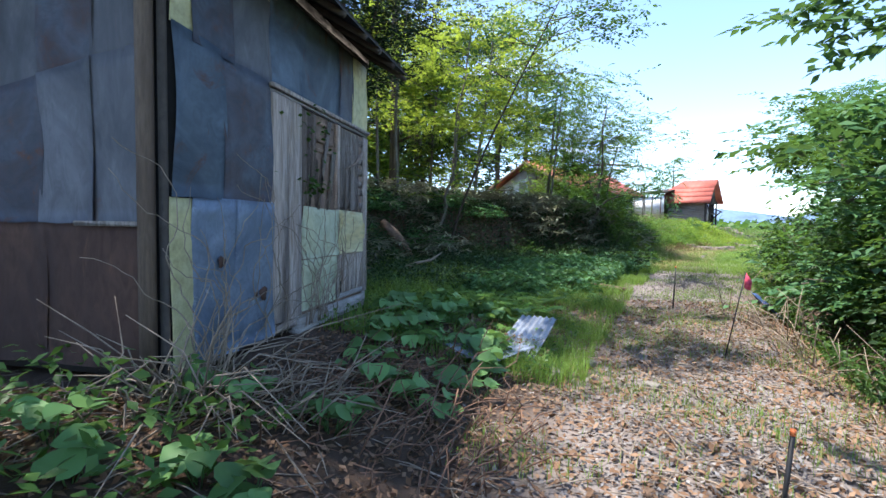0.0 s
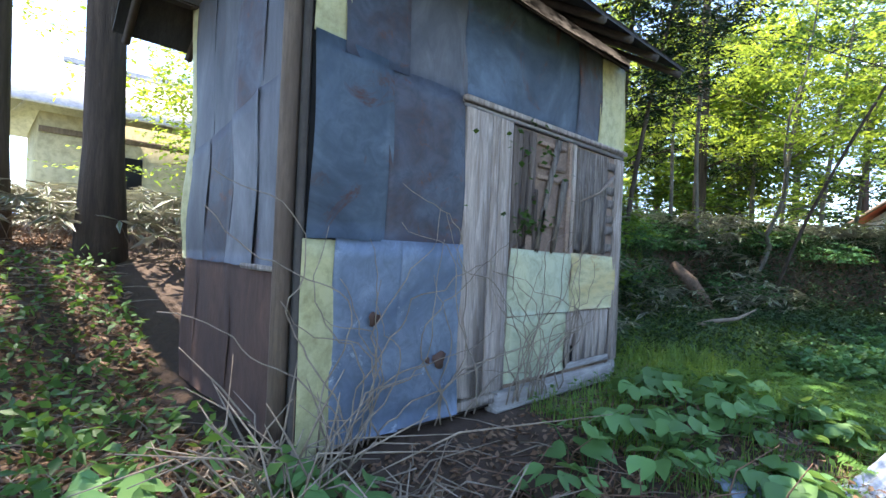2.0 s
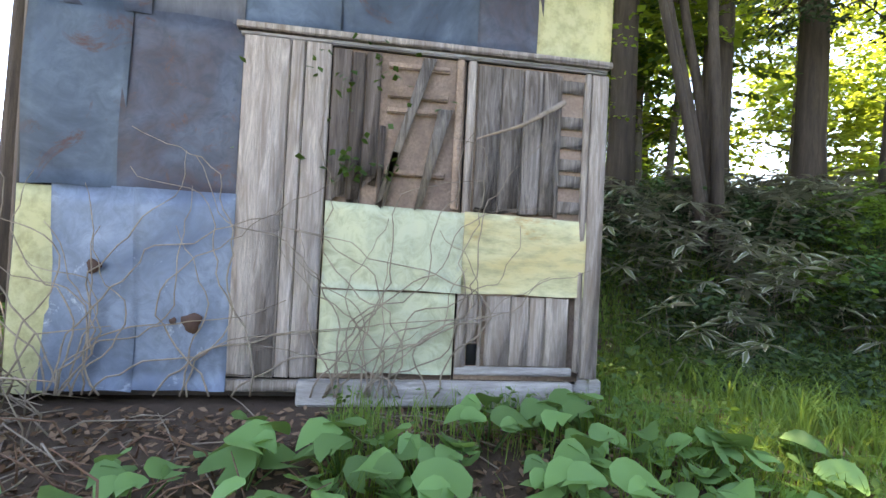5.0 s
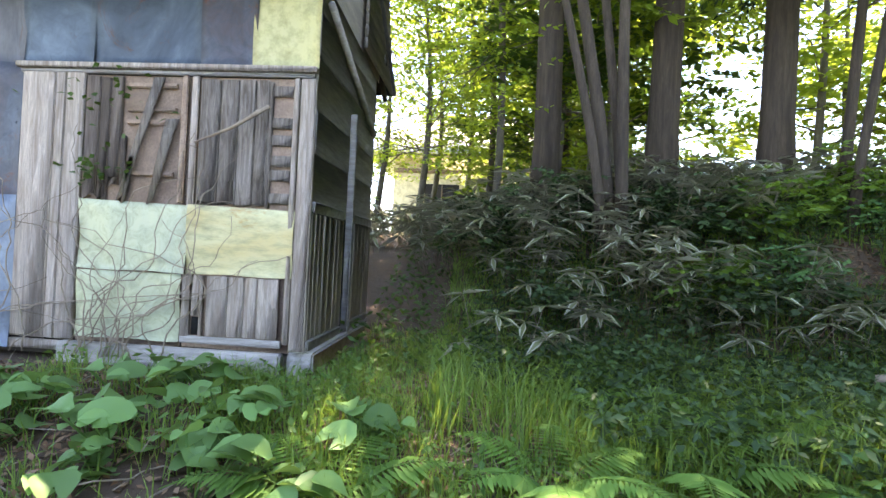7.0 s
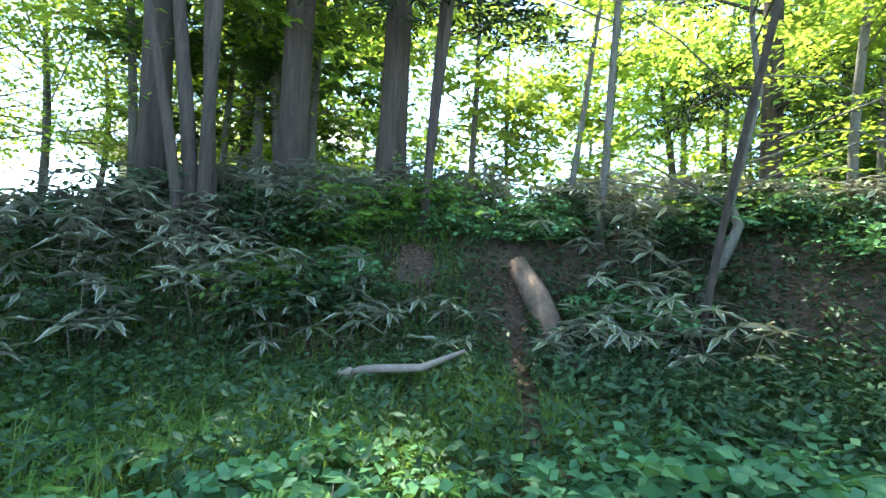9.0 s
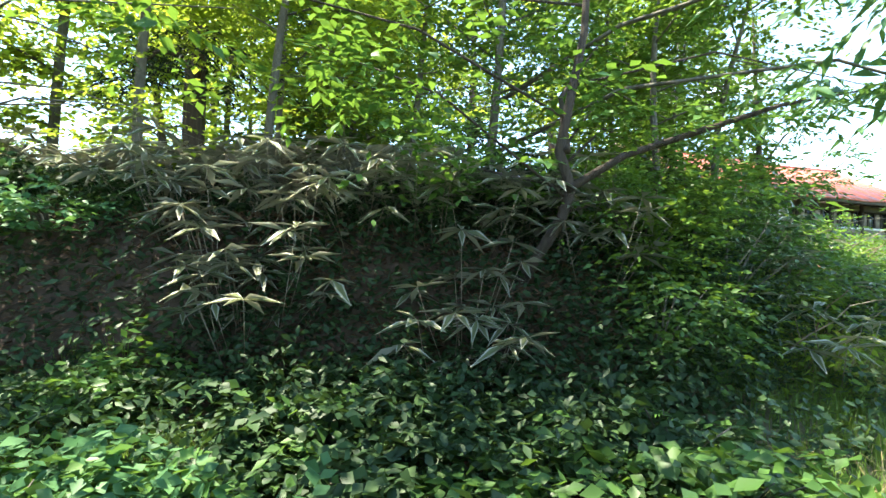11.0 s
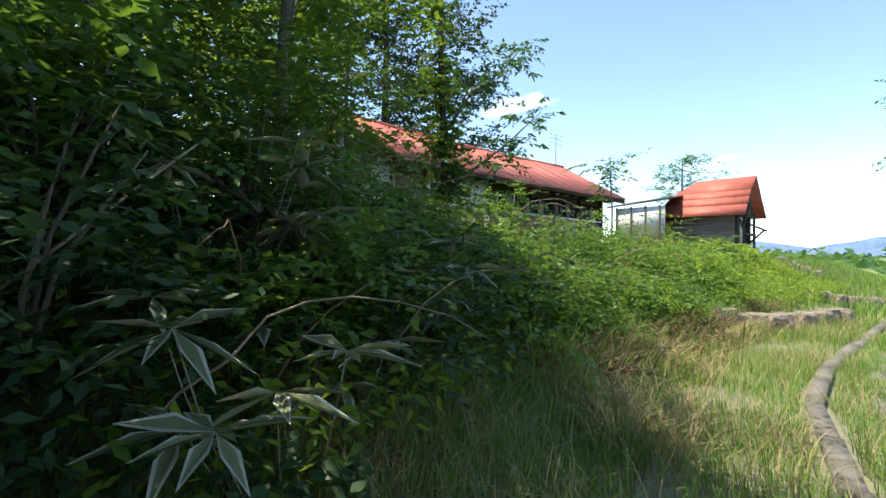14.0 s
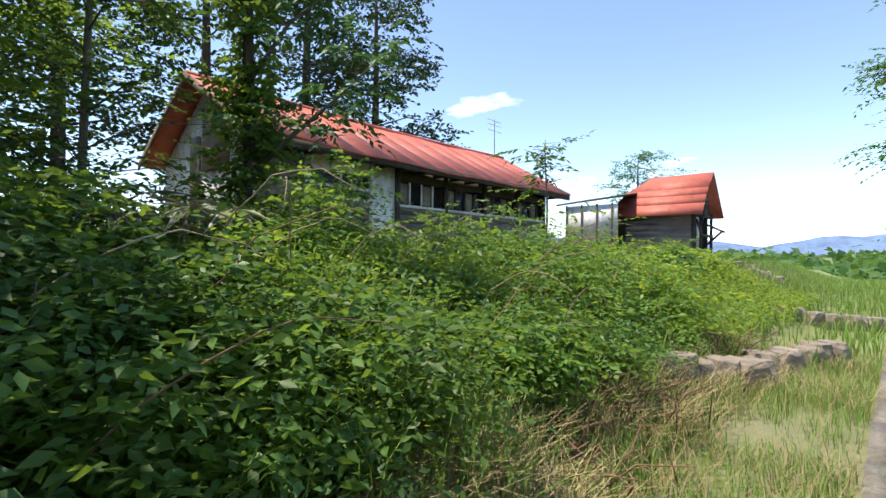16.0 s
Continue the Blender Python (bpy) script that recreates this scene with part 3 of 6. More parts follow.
    for z in (1.62, 1.98, 2.07, 2.24):
        board("cross_rail", M_BROWNWOOD, dl, x, x + 0.022, 4.40, 4.76, z, z + 0.035)
    for y0, z0, y1, z1, w in ((4.36, 1.44, 4.60, 2.31, 0.075), (4.585, 1.42, 4.70, 2.02, 0.085), (4.40, 1.42, 4.44, 1.75, 0.04)):
        part("torn_board", slab([(x + 0.024, y0, z0), (x + 0.024, y0 + w * 0.5, z0 + 0.03), (x + 0.024, y1 + w, z1), (x + 0.024, y1, z1)], 0.014), M_ROTTEN, dl, "board torn loose and hanging aslant")
    for a in (4.80,):
        board("stile", M_BROWNWOOD, dl, x + 0.002, x + 0.03, a, a + 0.045, 1.44, 2.33)
    sheet("pale_panel", M_PALE, dl, "x", 4.085, 4.885, 0.955, 1.445, FX, 0.022, 0.008, 21, (0.0, -0.02))
    sheet("pale_panel", M_PALE, dl, "x", 4.085, 4.855, 0.475, 0.945, FX, 0.014, 0.006, 22)
    # right door
    dr = part("door_2", Geo().box(FX - 0.012, FX + 0.004, 4.87, 5.64, 0.44, 2.33, 0.004), M_BROWNWOOD, shed, "sliding wooden door of split grey boards and an ochre sheet")
    x = FX + 0.004
    a = 4.935
    while a < 5.40:
        w = rng.uniform(0.08, 0.15)
        board("rotten_board", M_ROTTEN, dr, x, x + 0.02 + rng.uniform(0, 0.014), a, min(a + w, 5.43), 1.42 + rng.uniform(0, .02), 2.31, 0.006, 0.03)
        a += w + rng.uniform(0.002, 0.008)
    board("stile", M_WOOD, dr, x, x + 0.03, 4.87, 4.92, 1.42, 2.33)
    board("stile", M_WOOD, dr, x, x + 0.03, 5.60, 5.638, 0.5, 2.33)
    for z in (1.46, 1.62, 1.72, 1.86, 1.98, 2.2):
        board("cross_rail", M_ROTTEN, dr, x, x + 0.02, 5.44, 5.60, z, z + 0.075)
    board("stile", M_ROTTEN, dr, x, x + 0.026, 5.43, 5.455, 1.43, 2.3, 0.004)
    sheet("ochre_panel", M_OCHRE, dr, "x", 4.885, 5.645, 0.955, 1.435, FX, 0.026, 0.007, 23, (0, -0.02), "ochre-stained pale sheet")
    for a, b in ((4.87, 4.93), (5.0, 5.02)):
        board("stile", M_WOOD, dr, x, x + 0.03, a, b, 0.48, 0.945)
    a = 5.045
    board("slat", M_WOOD, dr, x, x + 0.018, 4.935, 4.995, 0.66, 0.945)
    while a < 5.56:
        w = rng.uniform(0.09, 0.15)
        board("slat", M_WOOD, dr, x, x + 0.018 + rng.uniform(0, .008), a, min(a + w, 5.59), 0.53, 0.945, 0.005)
        a += w + 0.004
    board("cross_rail", M_SILL, dr, x, x + 0.032, 4.87, 5.59, 0.475, 0.525)
    # the hole is a near-black patch, its shade put into the colour
    part("board_hole", Geo().box(x + 0.001, x + 0.006, 4.94, 5.0, 0.53, 0.655), M_DARK, dr)
    # near side wall: grey sheets above, rust below
    cuts = [-3.93, -3.80, -3.42, -3.0, -2.62, -2.27]
    mm = [M_YELLOW, M_GREY, M_DARKSHEET, M_GREY, M_GREY]
    for k in range(5):
        s0, s1 = (cuts[k] + 3.93) / 1.66, (cuts[k + 1] + 3.93) / 1.66
        sheet("metal_sheet", mm[k], shed, "y", cuts[k] - 0.01, cuts[k + 1] + 0.012, 1.27, 1.98, Y0, 0.016 + 0.006 * (k % 2), 0.009, 30 + k, (0.36 * s0, 0.36 * s1))
        sheet("metal_sheet", [M_YELLOW, M_GREY, M_GREY, M_DARKSHEET, M_GREY][k], shed, "y", cuts[k] - 0.01, cuts[k + 1] + 0.012, 1.95, 3.15, Y0, 0.002 + 0.006 * (k % 2), 0.008, 40 + k)
    for a, b, k in ((-3.93, -3.62, 0), (-3.63, -3.0, 1), (-3.01, -2.24, 2)):
        sheet("rusty_sheet", M_RUST, shed, "y", a, b, 0.38, 1.28, Y0, 0.002, 0.008, 50 + k)
    board("batten", M_WOOD, shed, -2.75, -2.24, Y0 - 0.05, Y0 - 0.02, 1.255, 1.285)
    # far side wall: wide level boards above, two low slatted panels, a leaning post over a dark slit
    # near-black backing gives the slit its shade
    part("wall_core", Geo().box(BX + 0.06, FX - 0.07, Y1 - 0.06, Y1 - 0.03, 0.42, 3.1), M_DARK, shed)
    z, k = 1.50, 0
    while z < 3.05:
        h = (0.33, 0.30, 0.36, 0.31, 0.34)[k % 5]
        board("side_board", M_SIDE, shed, BX + 0.02, FX - 0.03, Y1 - 0.028, Y1 - 0.008 + 0.006 * (k % 2), z, min(z + h, 3.12), 0.006)
        z += h + 0.008
        k += 1
    for x0, x1 in ((-3.93, -3.08), (-2.94, -2.16)):
        board("side_rail", M_SILL, shed, x0, x1, Y1 - 0.02, Y1 + 0.012, 1.42, 1.495)
        board("side_rail", M_SILL, shed, x0, x1, Y1 - 0.02, Y1 + 0.012, 0.45, 0.52)
        a = x0
        while a < x1 - 0.03:
            w = rng.uniform(0.09, 0.15)
            board("side_slat", M_WOOD, shed, a, min(a + w, x1), Y1 - 0.025, Y1 - 0.004 + rng.uniform(0, 0.008), 0.525, 1.415, 0.005)
            a += w + 0.005
    board("side_post", M_SILL, shed, -3.07, -3.01, Y1 - 0.01, Y1 + 0.05, 0.45, 2.35)
    board("side_sill", M_SILL, shed, BX, FX - 0.01, Y1 - 0.03, Y1 + 0.06, 0.31, 0.445, 0.012)
    part("side_brace", Geo().tube([(FX - 0.12, Y1 + 0.03, 2.92), (BX + 0.2, Y1 + 0.03, 2.35)], 0.03, 6), M_SILL, shed)
    # roof: ridge along the front, sagging eaves with rafters
    rx, rz, ex, ez, bx, bz = -3.02, 3.95, -1.62, 3.10, -4.42, 2.98
    for p, q in (((rx, rz), (ex, ez)), ((rx, rz), (bx, bz))):
        n = 14
        ys = np.linspace(2.05, 5.86, n)
        v = []
        for yy in ys:
            for f in np.linspace(0, 1, 5):
                xx, zz = p[0] + (q[0] - p[0]) * f, p[1] + (q[1] - p[1]) * f
                v.append((xx, yy, zz - 0.03 * math.sin((yy - 2) * 0.8) * f + rng.uniform(-.006, .006)))
        v = np.array(v)
        i, j = np.meshgrid(np.arange(n - 1), np.arange(4), indexing="ij")
        i, j = i.ravel(), j.ravel()
        f = np.stack([i * 5 + j, i * 5 + j + 1, (i + 1) * 5 + j + 1, (i + 1) * 5 + j], 1)
        g = Geo()
        m = len(v)
        ed = [(a * 5 + c, (a + 1) * 5 + c) for a in range(n - 1) for c in (0, 4)] + [(a * 5 * 1 + b, a * 5 + b + 1) for a in (0, n - 1) for b in range(4)]
        g.add(np.vstack([v, v + [0, 0, 0.035]]), quad=np.vstack([f, f[:, ::-1] + m, np.array([(a, b, b + m, a + m) for a, b in ed])]))
        part("roof_slope", g, M_ROOFDARK, shed, "dark boarded roof")
        for yy in np.arange(2.15, 5.9, 0.45):
            part("rafter", Geo().tube([(p[0], yy, p[1] - 0.06), (q[0], yy + rng.uniform(-.03, .03), q[1] - 0.06)], 0.03, 6), M_BEAM, shed)
    for xx, zz in ((FX - 0.04, 3.27), (BX + 0.04, 3.2), (rx, rz - 0.1)):
        part("roof_beam", Geo().box(xx - 0.05, xx + 0.05, 2.1, 5.84, zz - 0.06, zz + 0.05, 0.01), M_BEAM, shed)
    for yy, s in ((Y0 + 0.01, -1), (Y1 - 0.02, 1)):
        g = Geo()
        for d in (0, 0.03):
            g.add([(FX, yy + d, 3.05), (BX, yy + d, 2.95), (BX, yy + d, 3.2), (rx, yy + d, rz - 0.05), (FX, yy + d, 3.3)], [(0, 1, 2), (0, 2, 3), (0, 3, 4)])
        part("gable_board", g, M_PLANK, shed)
    for k, zz in enumerate(np.arange(2.98, 3.9, 0.11)):
        board("gable_slat", M_PLANK, shed, bx + 0.02 + k * 0.06, rx - 0.1, 5.80, 5.83, zz, zz + 0.10, 0.004)
    # dry vines over the doors
    for k in range(40):
        y = rng.uniform(2.6, 4.7) if k > 27 else (rng.normal(4.38, 0.14) if k > 16 else rng.normal(2.85, 0.22)) if k > 13 else (rng.uniform(4.1, 4.6) if k > 9 else rng.uniform(2.65, 3.3))
        z, p = 0.35, []
        a = rng.uniform(1.2, 1.9)
        for _ in range(int(rng.integers(14, 34))):
            p.append((FX + 0.06 + 0.02 * rng.random(), y, z))
            a += rng.normal(0, 0.35)
            a = min(max(a, 0.1), 3.0)
            y += 0.065 * math.cos(a)
            z = min(z + 0.065 * math.sin(a), 2.9)
        part("vine", Geo().tube(p, np.linspace(0.0055, 0.002, len(p)), 5), M_TWIG, shed, "dry climbing vine")
    part("torn_branch", Geo().tube([(FX + 0.07, 4.93, 1.86), (FX + 0.09, 5.2, 1.96), (FX + 0.08, 5.45, 2.12)], [0.006, 0.012, 0.018], 6), M_PALEBRANCH, shed)
    c = np.stack([np.full(90, FX + 0.08), rng.normal(4.25, 0.18, 90), np.concatenate([rng.normal(1.65, 0.06, 50), rng.normal(2.15, .12, 40)])], 1)
    part("vine_foliage", Geo().leaves(c, 0.05, 0.8), L_MID, shed, "fresh green vine leaves")
    for k in range(3):
        p = [(FX + 0.1, 2.55 + 0.03 * k, 3.0), (FX + 0.25, 2.8 + .1 * k, 2.95), (FX + 0.3, 3.1 + .1 * k, 2.8 + .05 * k)]
        part("vine", Geo().tube(p, 0.004, 5), M_TWIG, shed)
    return shed


build_shed()


# ---- trees ----
def spray(center, n, rx, rz, size, g, mi=0, width=0.55, flat=0.75, droop=0.5):
    """Leafy twigs round a limb's tip: leaves stand in rows along each twig, level and slightly hanging."""
    per = 9
    m = max(1, n // per)
    a = rng.uniform(0, 2 * np.pi, m)
    d = np.stack([np.cos(a), np.sin(a), rng.normal(-0.12 * droop, 0.25, m)], 1)
    st = np.asarray(center) + rng.normal(0, 0.6, (m, 3)) * [rx, rx, rz]
    L = np.maximum(rx, size * 2.2) * rng.uniform(0.8, 1.7, m)
    f = np.linspace(0.08, 1, per)
    p = st[:, None] + d[:, None] * (L[:, None] * f)[..., None]
    p[..., 2] -= 0.16 * droop * L[:, None] * f ** 2
    sg = np.where(np.arange(per) % 2, 1.0, -1.0)
    sg[-1] = 0
    pr = np.stack([-d[:, 1], d[:, 0], np.zeros(m)], 1)
    h = d[:, None] * 0.65 + pr[:, None] * sg[None, :, None] * 0.8 + np.array([0, 0, -0.2 * droop]) + rng.normal(0, 0.18, (m, per, 3))
    g.leaves(p.reshape(-1, 3), size, width, droop, flat, h.reshape(-1, 3), mi)


def stem_path(x, y, h, lean=(0, 0), wob=0.06, n=9, z0=None):
    z = float(height(x, y)) - 0.08 if z0 is None else z0
    t = np.linspace(0, 1, n)
    return np.stack([x + lean[0] * t ** 1.3 + wob * np.sin(5 * t + x), y + lean[1] * t ** 1.3 + wob * np.sin(4 * t + y), z + h * t], 1)


def tree(name, label, x, y, h, r, lean=(0, 0), crown=(0.35, 1.0), spread=1.8, limbs=9, leaves_n=9000, leaf=0.09, mtl=None, bark=None, cluster=0.38, flat=0.75, width=0.55, wob=0.06, droopy=0.5, stems=None, root=True, vert=0.16, group="trees of the wood", path=None):
    """A tapered trunk with root flare, limbs and a crown of leaf sprays with gaps."""
    mtl, bark = mtl or L_MID, bark or M_BARK2
    base = on(x, y)
    t = thing(name, label, "tree", base, group)
    o = np.array(base)
    g = Geo()
    tips = []
    paths = []
    for dx, dy, lx, ly, k in (stems or [(0, 0, lean[0], lean[1], 1.0)]):
        p = stem_path(x + dx, y + dy, h * (0.85 + 0.15 * k), (lx, ly), wob, 11) - o
        if path:
            q = np.array(path)
            p = np.stack([np.interp(np.linspace(0, len(q) - 1, 11), np.arange(len(q)), q[:, i]) for i in range(3)], 1) - o
        rad = r * k * np.interp(np.linspace(0, 1, 11), [0, 0.05, 0.5, 1], [1.35 if root else 1.1, 1.0, 0.8, 0.25])
        g.tube(p, rad, 10)
        paths.append((p, rad))
    part("trunk", g, bark, t, "", True)
    for k in range(limbs):
        p, rad = paths[k % len(paths)]
        f = crown[0] + (crown[1] - crown[0]) * (k + rng.uniform(0.1, 0.9)) / limbs
        i = f * 10
        q = p[int(i)] + (p[min(int(i) + 1, 10)] - p[int(i)]) * (i % 1)
        a = rng.uniform(0, 2 * np.pi)
        L = spread * (1.15 - 0.6 * abs(f - 0.6)) * rng.uniform(0.6, 1.15)
        e = q + np.array([math.cos(a) * L, math.sin(a) * L, L * rng.uniform(-0.05, 0.45)])
        m = (q + e) / 2 + [rng.normal(0, .1), rng.normal(0, .1), 0.1 * L]
        lr = max(0.012, r * 0.28 * (1.2 - f))
        part("limb", Geo().tube([q, m, e], [lr, lr * 0.7, lr * 0.25], 6), bark, t, "", True)
        for s in np.linspace(0.35, 1.05, 5):
            c = q + (e - q) * s + rng.normal(0, 0.16 * L, 3) * [1, 1, 0.6]
            tips.append(c)
    c = Geo()
    per = max(8, leaves_n // max(1, len(tips)))
    for q in tips:
        n = int(per * rng.uniform(0.35, 1.6))
        spray(q, n, cluster * rng.uniform(0.6, 1.3), vert * rng.uniform(0.7, 1.4), leaf, c, 0, width, flat, droopy)
    part("crown", c, mtl, t)
    return t


def cedar(x, y, r, h=13, crown_from=0.3, n=5200, dark=True, spread=2.0):
    return tree("cedar_tree", "tall cedar with fibrous brown bark and drooping dark needles", x, y, h, r, (rng.uniform(-.3, .3), rng.uniform(-.3, .3)), (crown_from, 1.0), spread, 16, n, 0.13,
                L_CONIFER, M_BARK, 0.42, 0.35, 0.28, 0.03, 1.4, vert=0.3)


# behind and beside the shed
cedar(-4.55, 0.95, 0.20, 12, 0.42)
cedar(-7.6, 1.4, 0.17, 12, 0.45)
cedar(-6.4, 2.32, 0.20, 13, 0.42)
cedar(-8.5, 4.2, 0.2, 13, 0.4)
# tall maple added behind the shed, leaning over its roof as unseen shade
tree("maple_tree", "unseen tall maple added over the shed roof for shade", -4.7, 4.9, 9.0, 0.1, (1.7, 1.6), (0.6, 1.0), 2.7, 24, 9000, 0.11, L_SUN, M_BARK2, 0.5, wob=0.1)
# on the bank
cedar(-5.75, 7.75, 0.19, 12, 0.45, 5000, spread=2.2)
cedar(-6.05, 9.44, 0.22, 13, 0.42, 3500)
cedar(-5.75, 10.85, 0.21, 13, 0.26, 9000, spread=2.3)
cedar(-9.5, 8.6, 0.2, 13, 0.45)
cedar(-5.6, 18.0, 0.2, 12, 0.2, 10000)
tree("maple_tree", "several slim grey stems rising from one mossy base, light green leaves", -5.0, 8.25, 7.5, 0.085, crown=(0.42, 1.0), spread=2.9, limbs=18, leaves_n=10000, leaf=0.08, mtl=L_BRIGHT, bark=M_BARK,
     stems=[(0, 0, -0.3, -0.3, 1.0), (0.1, 0.12, 0.1, 0.9, 0.9), (-0.05, 0.2, -0.5, 0.2, 0.8), (0.12, -0.1, 0.4, -0.8, 0.7)], wob=0.2)
tree("young_tree", "thin leaning tree with sparse bright leaves", -4.6, 12.9, 6.0, 0.045, (0.0, 1.3), (0.4, 1), 1.5, 9, 2600, 0.08, L_BRIGHT, M_BARK2, wob=0.12)
tree("young_tree", "thin forked tree with sparse bright leaves", -4.0, 13.0, 6.5, 0.055, (0.1, 0.8), (0.35, 1), 1.8, 10, 3200, 0.085, L_BRIGHT, M_BARK2, wob=0.14)
for x, y, h in ((-8.3, 4.9, 3.6), (-10.2, 5.7, 4.8), (-7.9, 5.7, 4.6), (-9.0, 6.9, 7.0), (-11.0, 6.4, 7.0), (-7.2, 7.0, 7.0), (-7.6, 9.9, 8.5)):
    tree("maple_tree", "slim maple with level sprays of light green leaves", x, y, h, 0.07, (0.6, 0.1), (0.36, 1.0), 2.6, 18, 8000, 0.10, L_BRIGHT, M_BARK2, 0.45, wob=0.15)
tree("crooked_tree", "crooked grey-barked tree with wide level branches", -2.85, 13.9, 7.0, 0.06, (1.6, -0.6), (0.3, 1), 2.7, 14, 2600, 0.09, L_BRIGHT, M_BARK2, root=False,
     path=[(-3.1, 13.4, 0.4), (-2.8, 13.8, 1.4), (-2.7, 13.95, 1.8), (-2.78, 13.85, 2.1), (-2.55, 13.8, 2.45), (-2.4, 13.85, 3.25), (-2.5, 13.75, 4.2), (-2.1, 13.6, 5.5)])
t = tree("crooked_tree", "crooked dark-stemmed tree with wide level branches over the bank", 1.72, 16.95, 5.5, 0.05, (0.3, 0.2), (0.28, 1), 2.5, 14, 8000, 0.09, L_MID, M_BARK, root=False,
         path=[(1.2, 16.8, 0.3), (1.45, 16.9, 1.1), (1.75, 17.0, 1.55), (1.9, 17.05, 1.85), (1.8, 17.0, 2.2), (1.9, 17.0, 2.7), (2.0, 17.1, 3.4), (1.9, 17.2, 4.4), (2.1, 17.3, 5.4)])
b0 = np.array(t.location)
part("limb", Geo().tube(np.array([(1.86, 17.0, 1.9), (2.2, 17.35, 2.2), (2.75, 17.55, 2.38), (3.2, 17.8, 2.55), (3.7, 18.1, 2.66)]) - b0, [0.035, 0.03, 0.024, 0.016, 0.006], 7), M_BARK, t, "", True)
part("limb", Geo().tube(np.array([(1.86, 17.0, 2.2), (1.6, 17.5, 2.8), (1.7, 18.2, 3.5)]) - b0, [0.03, 0.022, 0.008], 7), M_BARK, t, "", True)
tree("young_tree", "thin leaning tree with dense green leaves", 2.6, 20.0, 3.9, 0.05, (0.2, 0.3), (0.2, 1), 1.0, 12, 4200, 0.085, L_SUN, M_BARK2, wob=0.14)
for x, y, h in ((1.4, 23.7, 4.9), (1.9, 21.4, 4.2), (1.2, 20.3, 5.2), (0.9, 22.3, 5.4), (-0.4, 24.0, 4.6), (2.1, 18.9, 4.4)):
    tree("young_tree", "leafy sapling standing in the thicket", x, y, h, 0.04, (0.1, 0.1), (0.12, 1), 1.15, 20, 8000, 0.08, [L_SUN, L_MID][int(h * 10) % 2], M_BARK2, 0.28, wob=0.1)


def ivy_tree():
    """A slim trunk sheathed in climbing leaves, with one long side branch of feathery leaves."""
    x, y = 2.85, 24.1
    base = np.array(on(x, y))
    t = thing("ivy_clad_tree", "slim tree sheathed in climbing leaves with one long feathery branch", "tree", base, "trees of the wood")
    p = np.array([(2.62, 24.1, base[2] - 0.1), (2.72, 24.1, 1.5), (2.86, 24.1, 2.2), (2.84, 24.12, 3.0), (2.78, 24.12, 4.2), (2.7, 24.2, 6.0)]) - base
    part("trunk", Geo().tube(p, [0.09, 0.075, 0.06, 0.055, 0.045, 0.02], 9), M_BARK, t, "", True)
    g = Geo()
    for k in range(150):
        f = rng.uniform(0.25, 5)
        q = p[int(f)] + (p[min(int(f) + 1, 5)] - p[int(f)]) * (f % 1)
        spray(q + rng.normal(0, 0.11, 3), 36, 0.10, 0.12, 0.075, g, 0, 0.7, 0.5, 1.0)
    part("crown", g, L_SUN, t, "dense climbing leaves hanging round the trunk")
    limb = np.array([(2.86, 24.1, 2.2), (3.3, 24.05, 2.55), (3.8, 24.0, 2.9), (4.3, 24.0, 3.35)]) - base
    part("limb", Geo().tube(limb, [0.03, 0.022, 0.014, 0.005], 6), M_BARK2, t, "", True)
    limb2 = np.array([(2.84, 24.1, 3.1), (3.2, 24.2, 3.7), (3.7, 24.3, 4.1), (4.1, 24.2, 4.5)]) - base
    part("limb", Geo().tube(limb2, [0.026, 0.018, 0.012, 0.004], 6), M_BARK2, t, "", True)
    g = Geo()
    for m in (limb, limb2):
        for f in np.linspace(0.9, 3, 22):
            q = m[int(min(f, 2.99))] + (m[min(int(f) + 1, 3)] - m[int(min(f, 2.99))]) * (f % 1)
            spray(q + rng.normal(0, 0.14, 3), 27, 0.16, 0.10, 0.10, g, 0, 0.42, 0.6, 1.0)
    part("foliage", g, L_COOL, t, "feathery leaflets along the branch")


ivy_tree()
# light canopy that closes the wood behind the bank
for k in range(27):
    x, y = rng.uniform(-17, -7.5), rng.uniform(8.0, 25)
    if k > 19:
        x, y = rng.uniform(-9, -3), rng.uniform(18, 26)
    tree("broadleaf_tree", "woodland tree with light sunlit foliage", x, y, rng.uniform(6, 9.5), rng.uniform(0.06, 0.13), (rng.normal(0, .4), rng.normal(0, .4)), (0.16, 1), rng.uniform(1.8, 2.6), 15, 4600, 0.20,
         [L_BRIGHT, L_BRIGHT, L_MID][k % 3], M_BARK2, 0.5)
# shading the bank beside the crooked tree
for x, y, h in ((-2.3, 17.3, 7.0), (-4.4, 18.8, 7.0), (-2.9, 16.0, 6.6), (0.1, 18.6, 5.6), (-1.9, 19.6, 6.5)):
    tree("broadleaf_tree", "woodland tree with light green foliage over the bank", x, y, h, 0.06, (0.5, 0.1), (0.36, 1), 2.2, 18, 6500, 0.115, L_BRIGHT if x < -1.5 else L_SUN, M_BARK2, 0.42)
